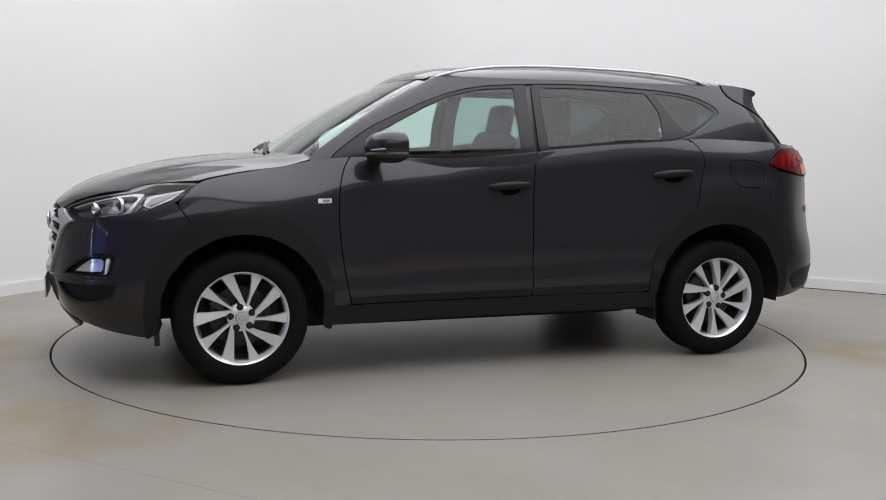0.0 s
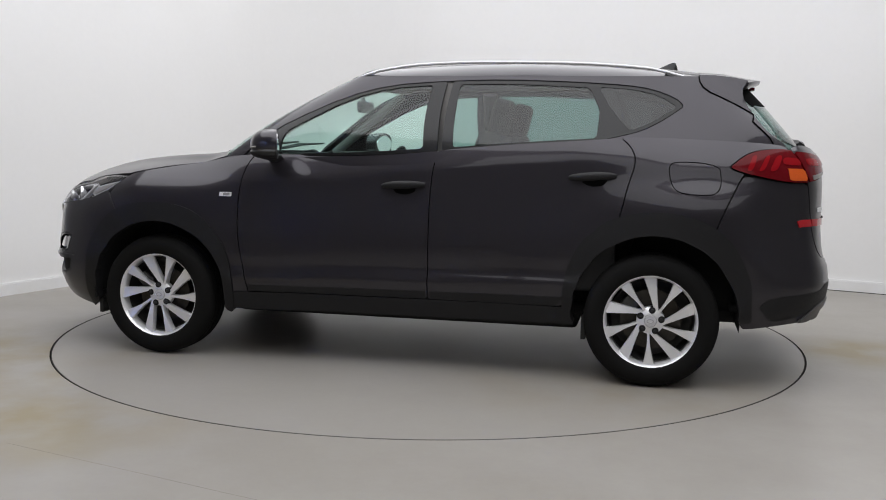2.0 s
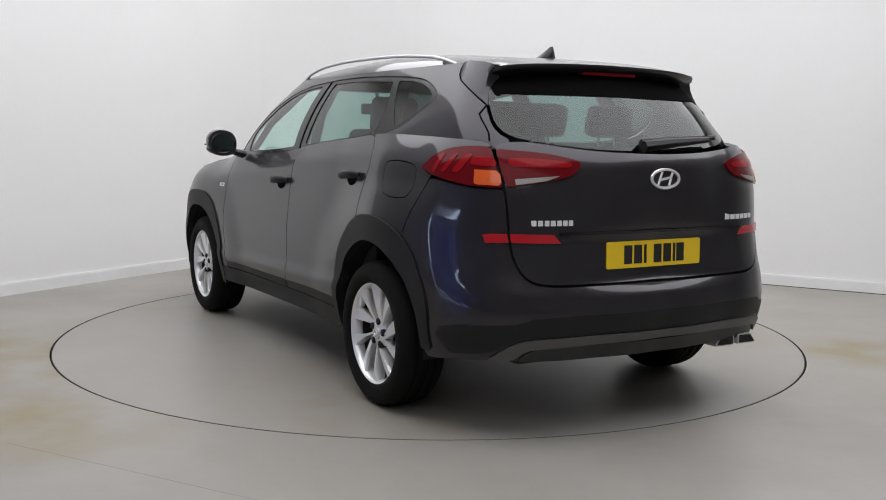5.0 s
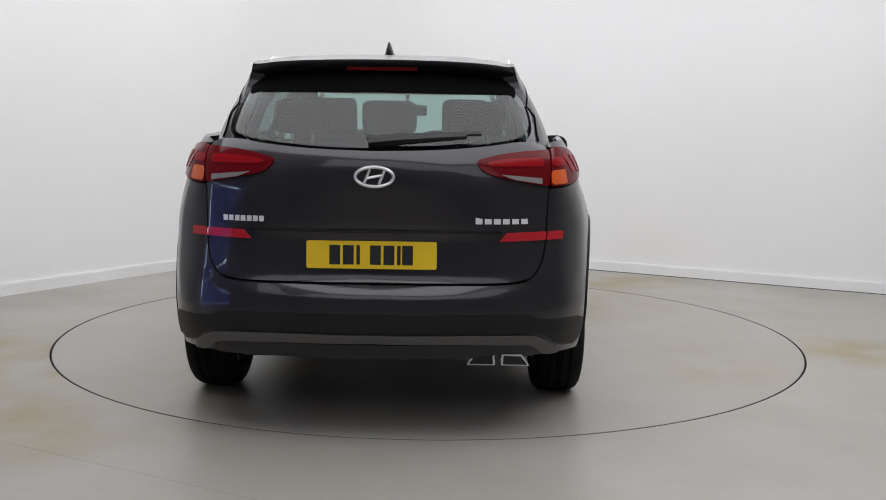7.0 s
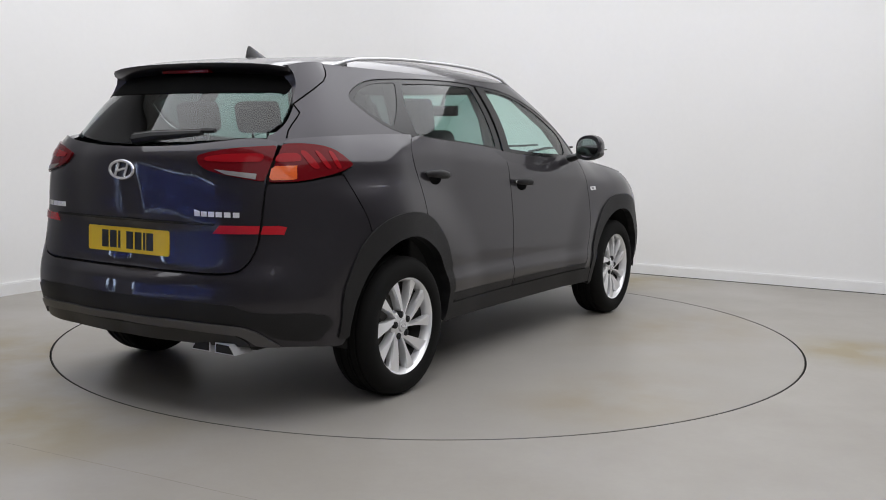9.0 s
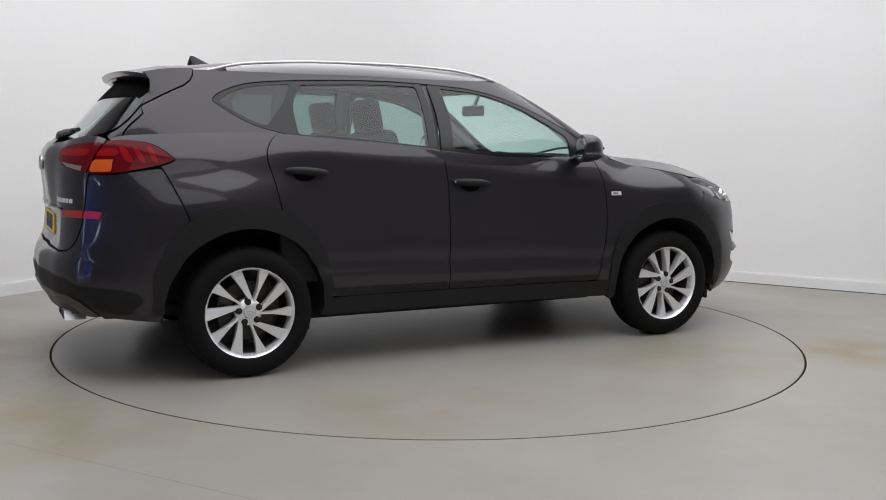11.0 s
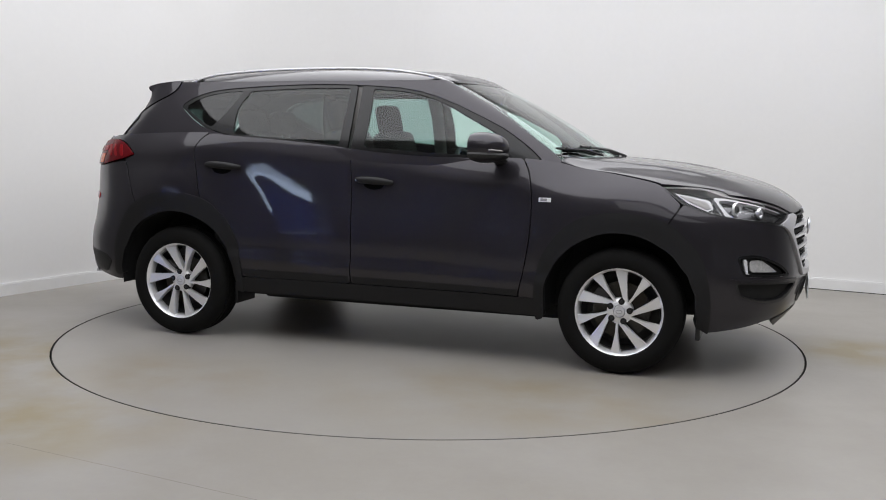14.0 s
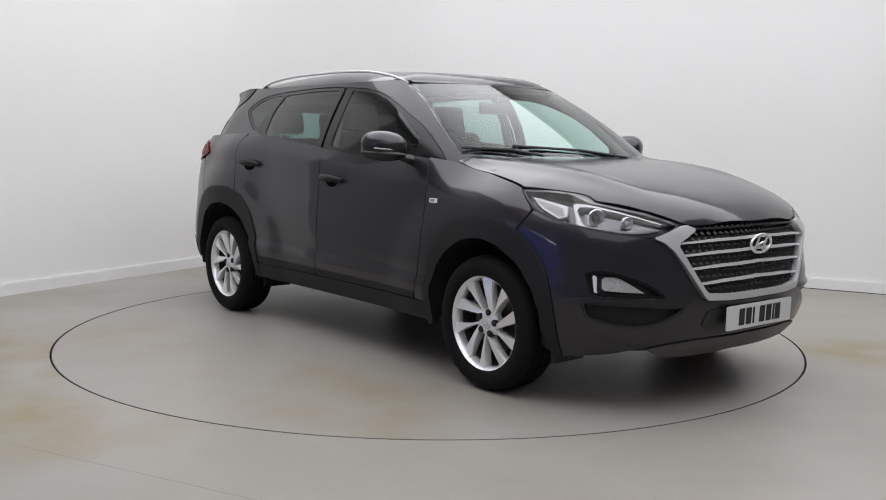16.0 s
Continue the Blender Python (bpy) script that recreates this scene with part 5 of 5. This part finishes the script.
def roof_things():
    for side in (1, -1):
        bm = bmesh.new()
        xs = np.linspace(.30, -1.50, 25)
        zz = pchip([-1.50, -1.43, -1.27, -.82, -.44, -.12, .14, .26, .30], [1.530, 1.548, 1.585, 1.612, 1.616, 1.607, 1.575, 1.542, 1.528])
        yy = pchip([-1.50, -1.0, -.3, .1, .30], [.555, .585, .595, .590, .570])
        tube(bm, [(x, side * float(yy(x)), float(zz(x))) for x in xs], [.004 if i in (0, 24) else .0080 for i in range(25)], 10, flat=1.0)
        r = part("roof_rail", bm, SATIN, CAR, "satin silver roof rail")
        for x0, x1 in ((.30, .20), (-1.36, -1.50)):
            bm = bmesh.new()
            tube(bm, [(x0, side * float(yy(x0)), float(zz(x0)) - .012), ((x0 + x1) / 2, side * float(yy((x0 + x1) / 2)), float(zz((x0 + x1) / 2)) - .02), (x1, side * float(yy(x1)), float(zz(x1)) - .03)], .014, 8)
            part("rail_foot", bm, BLACK, r)
    bm = bmesh.new()
    rows = []
    for t in np.linspace(0, 1, 9):
        h = .070 * t
        l, w = .088 * (1 - t) ** .95 + .010, .026 * (1 - t) ** .9 + .003
        cx = -1.335 - .070 * t ** .9
        rows.append([bm.verts.new((cx + l * math.cos(2 * math.pi * i / 14), w * math.sin(2 * math.pi * i / 14), 1.586 + h)) for i in range(14)])
    for p, q in zip(rows, rows[1:]):
        for i in range(14):
            bm.faces.new((p[i], p[(i + 1) % 14], q[(i + 1) % 14], q[i]))
    bm.faces.new(rows[-1])
    part("shark_fin_antenna", bm, GLOSSBLACK, CAR, "gloss black roof antenna fin")


def underside():
    inner_pts = [(S_FRONT, .27), (S_FRONT, .80)] + [sf(.4, .80), sf(.6, .78), sx(1.7, .86), sx(1.5, .95), sx(1.1, 1.03), sx(.8, 1.08), sx(0, 1.09), sx(-.6, 1.15), sx(-1.2, 1.18), sx(-1.7, 1.12), sr(.7, 1.12), sr(.3, 1.12), (S_REAR, 1.10), (S_REAR, .34), sr(.5, .34), sx(-1.77, .33)] + arch(-1.345, .42, 178, 2, 16) + [sx(-.85, .27), sx(.8, .27)] + arch(1.325, .42, 182, -2, 16) + [sx(1.8, .27)]
    V1, F1, N1 = cut(BODY, inner_pts, -0.022, 0, 0, 0.06, (), 0, None)
    n = len(V1)
    raw("inner_shell", np.concatenate([V1, V1 * FLIP]), F1 + [tuple(n + i for i in f[::-1]) for f in F1], DARK, CAR, "dark inner body shell", np.concatenate([N1, N1 * FLIP]))
    bm = bmesh.new()
    box(bm, -2.0, 1.95, -.58, .58, .285, .36, .03)
    box(bm, -.95, 1.0, -.55, .55, .205, .33, .03)
    box(bm, -.84, .82, -.78, .78, .262, .34, .02)
    box(bm, -2.12, -1.72, -.70, .70, .36, .40, .02)
    part("floor_pan", bm, DARK, CAR, "black underside of the car")
    for cx, r in ((1.325, .405), (-1.345, .415)):
        for side in (1, -1):
            bm = bmesh.new()
            rows = []
            for i in range(21):
                a = radians(-8 + 196 * i / 20)
                x, z = cx + r * math.cos(a), .35 + r * math.sin(a)
                rows.append([bm.verts.new((x, side * y, z)) for y in (.885, .56)])
            c = bm.verts.new((cx, side * .56, .35))
            for p, q in zip(rows, rows[1:]):
                bm.faces.new((p[0], q[0], q[1], p[1]))
                bm.faces.new((p[1], q[1], c))
            part("wheel_liner", bm, DARK, CAR, "black wheel arch liner")
    for x, y in ((1.73, .72), (-1.0, .70)):
        for side in (1, -1):
            bm = bmesh.new()
            box(bm, x - .012, x + .012, side * y - .10, side * y + .10, .20, .33, .005)
            part("mud_flap", bm, BLACK, CAR)
    for side_y in (-.435, -.565):
        bm = bmesh.new()
        m = Matrix(((0, 0, -1, -2.078), (1, 0, 0, side_y), (0, 1, 0, .328), (0, 0, 0, 1)))
        k = 1 if side_y > -.5 else -1
        out = [(.060 * k, -.022), (.052 * k, -.008), (.030 * k, .020), (-.050 * k, .022), (-.052 * k, -.022)]
        prism(bm, out, .10, m @ Matrix.Translation((0, 0, 0)))
        e = part("exhaust_tip", bm, SATIN, CAR, "chrome angular exhaust tip", angle=20)
        bm = bmesh.new()
        prism(bm, [(x * .86, z * .80) for x, z in out], .004, m @ Matrix.Translation((0, 0, .099)))
        part("exhaust_opening", bm, DARK, e)
    bm = bmesh.new()
    tube(bm, [(-2.07, -.5, .33), (-1.9, -.45, .33), (-1.6, -.35, .30), (.5, -.15, .26)], .03, 10)
    part("exhaust_pipe", bm, ALLOYDARK, CAR)


def seat(x, y, name="front_seat", width=.50):
    s = new(name)
    s.parent = CAR
    s.location = (x, y, 0)
    bm = bmesh.new()
    box(bm, -.25, .27, -width / 2, width / 2, .50, .66, .06)
    part("cushion", bm, SEAT, s)
    bm = bmesh.new()
    box(bm, -.07, .07, -width / 2 + .01, width / 2 - .01, 0, .68 if width < .8 else .62, .06, pose(-.25, 0, .60, 0, -17, 0))
    part("backrest", bm, SEAT, s)
    heads = (0,) if width < .8 else (-.42, 0, .42)
    for hy in heads:
        low = width > .8
        bm = bmesh.new()
        box(bm, -.05, .05, -.13, .13, 0, .16 if low else .20, .045, pose(-.45, hy, 1.23 if low else 1.235, 0, -12, 0))
        h = part("headrest", bm, SEAT, s)
        for d in (-.05, .05):
            bm = bmesh.new()
            tube(bm, [(-.445, hy + d, 1.15), (-.455, hy + d, 1.27)], .007, 6)
            part("headrest_post", bm, CHROME, h)
    return s


def cabin():
    seat(-.02, .37)
    seat(-.02, -.37)
    seat(-.88, 0, "rear_bench", 1.30)
    bm = bmesh.new()
    box(bm, .48, 1.0, -.70, .70, .62, 1.02, .09)
    box(bm, .46, .62, -.70, .70, .98, 1.07, .04)
    box(bm, .50, .70, -.60, -.14, 1.03, 1.12, .035)
    part("dashboard", bm, DASH, CAR, "black moulded dashboard")
    bm = bmesh.new()
    m = pose(.36, -.37, .98, 0, -25, 0) @ pose(0, 0, 0, 0, 0, 90)
    tube(bm, [m @ Vector((.185 * math.cos(2 * math.pi * i / 32), 0, .185 * math.sin(2 * math.pi * i / 32))) for i in range(33)], .015, 8, up=tuple(m.to_3x3() @ Vector((0, 1, 0))))
    sw = part("steering_wheel", bm, DASH, CAR, "black steering wheel")
    bm = bmesh.new()
    box(bm, -.07, .07, -.02, .03, -.06, .06, .02, m)
    for a, b in (((-.17, 0, 0), (-.05, 0, 0)), ((.05, 0, 0), (.17, 0, 0)), ((0, 0, -.17), (0, 0, -.05))):
        tube(bm, [m @ Vector(a), m @ Vector(b)], .016, 8)
    part("wheel_boss", bm, DASH, sw)
    bm = bmesh.new()
    box(bm, .40, .43, -.13, .13, 1.36, 1.43, .015)
    tube(bm, [(.42, 0, 1.42), (.46, 0, 1.50)], .012, 6)
    part("rear_view_mirror", bm, BLACK, CAR, "black interior mirror")
    # headlining and inner pillar trims
    ss = np.linspace(U_FRONT, U_REAR + .15, 40)
    rim = UPPER.at(ss, np.full(40, 1.52), -0.03)[0]
    half = [(p[0], p[1]) for p in rim]
    panel("headlining", ROOF, half + [(x, -y) for x, y in half[::-1]], TRIMGREY, CAR, off=-0.035, gap=0.02, thick=0.01, cell=0.06, rounding=0, label="light grey headlining")
    for side in (1, -1):
        for name, pts, w in (("pillar_trim", [(-.24, .76, 1.05), (-.245, .69, 1.33), (-.25, .60, 1.50)], .045), ("pillar_trim", [(.86, .70, 1.10), (.60, .66, 1.30), (.33, .55, 1.49)], .03), ("pillar_trim", [(-1.12, .72, 1.20), (-1.10, .66, 1.36), (-1.05, .58, 1.50)], .05)):
            bm = bmesh.new()
            tube(bm, [(x, side * y, z) for x, y, z in pts], w, 10, flat=.45, up=(0, side, 0))
            part(name, bm, TRIMGREY, CAR)
        bm = bmesh.new()
        box(bm, -1.15, .80, side * .78 - .03, side * .78 + .03, .45, 1.10, .02)
        part("door_lining", bm, DASH, CAR, "black door lining")
    bm = bmesh.new()
    box(bm, -1.98, -1.30, -.60, .60, 1.00, 1.03, .01)
    part("luggage_cover", bm, DASH, CAR, "black luggage cover")
    bm = bmesh.new()
    box(bm, -.45, .55, -.11, .11, .45, .78, .03)
    part("centre_console", bm, DASH, CAR)


material_lamp = material("dark_lamp_housing", (0.085, 0.085, 0.09), 0.25, 0.4, coat=0.5)

room()
DISC = turntable()
coachwork()
lamps()
grille()
for wx, wname in ((1.335, "front_wheel"), (-1.335, "rear_wheel")):
    wheel(wname, pose(wx, .795 if wx > 0 else .812, .3305), 0 if wx > 0 else -16)
    wheel(wname, pose(wx, -.795 if wx > 0 else -.812, .3305, 0, 0, 180), -19 if wx > 0 else 0)
mirrors()
roof_things()
underside()
cabin()


def motions():
    rows, disc = [], []
    for k in range(33):
        t = k / 2
        a = HEADING + RATE * t
        p = Matrix.Rotation(radians(a), 3, "Z") @ OFF
        rows.append((t, pose(p.x, p.y, p.z, 0, 0, a)))
        disc.append((t, pose(0, 0, 0, 0, 0, a)))
    walk(CAR, rows)
    walk(DISC, disc)


motions()
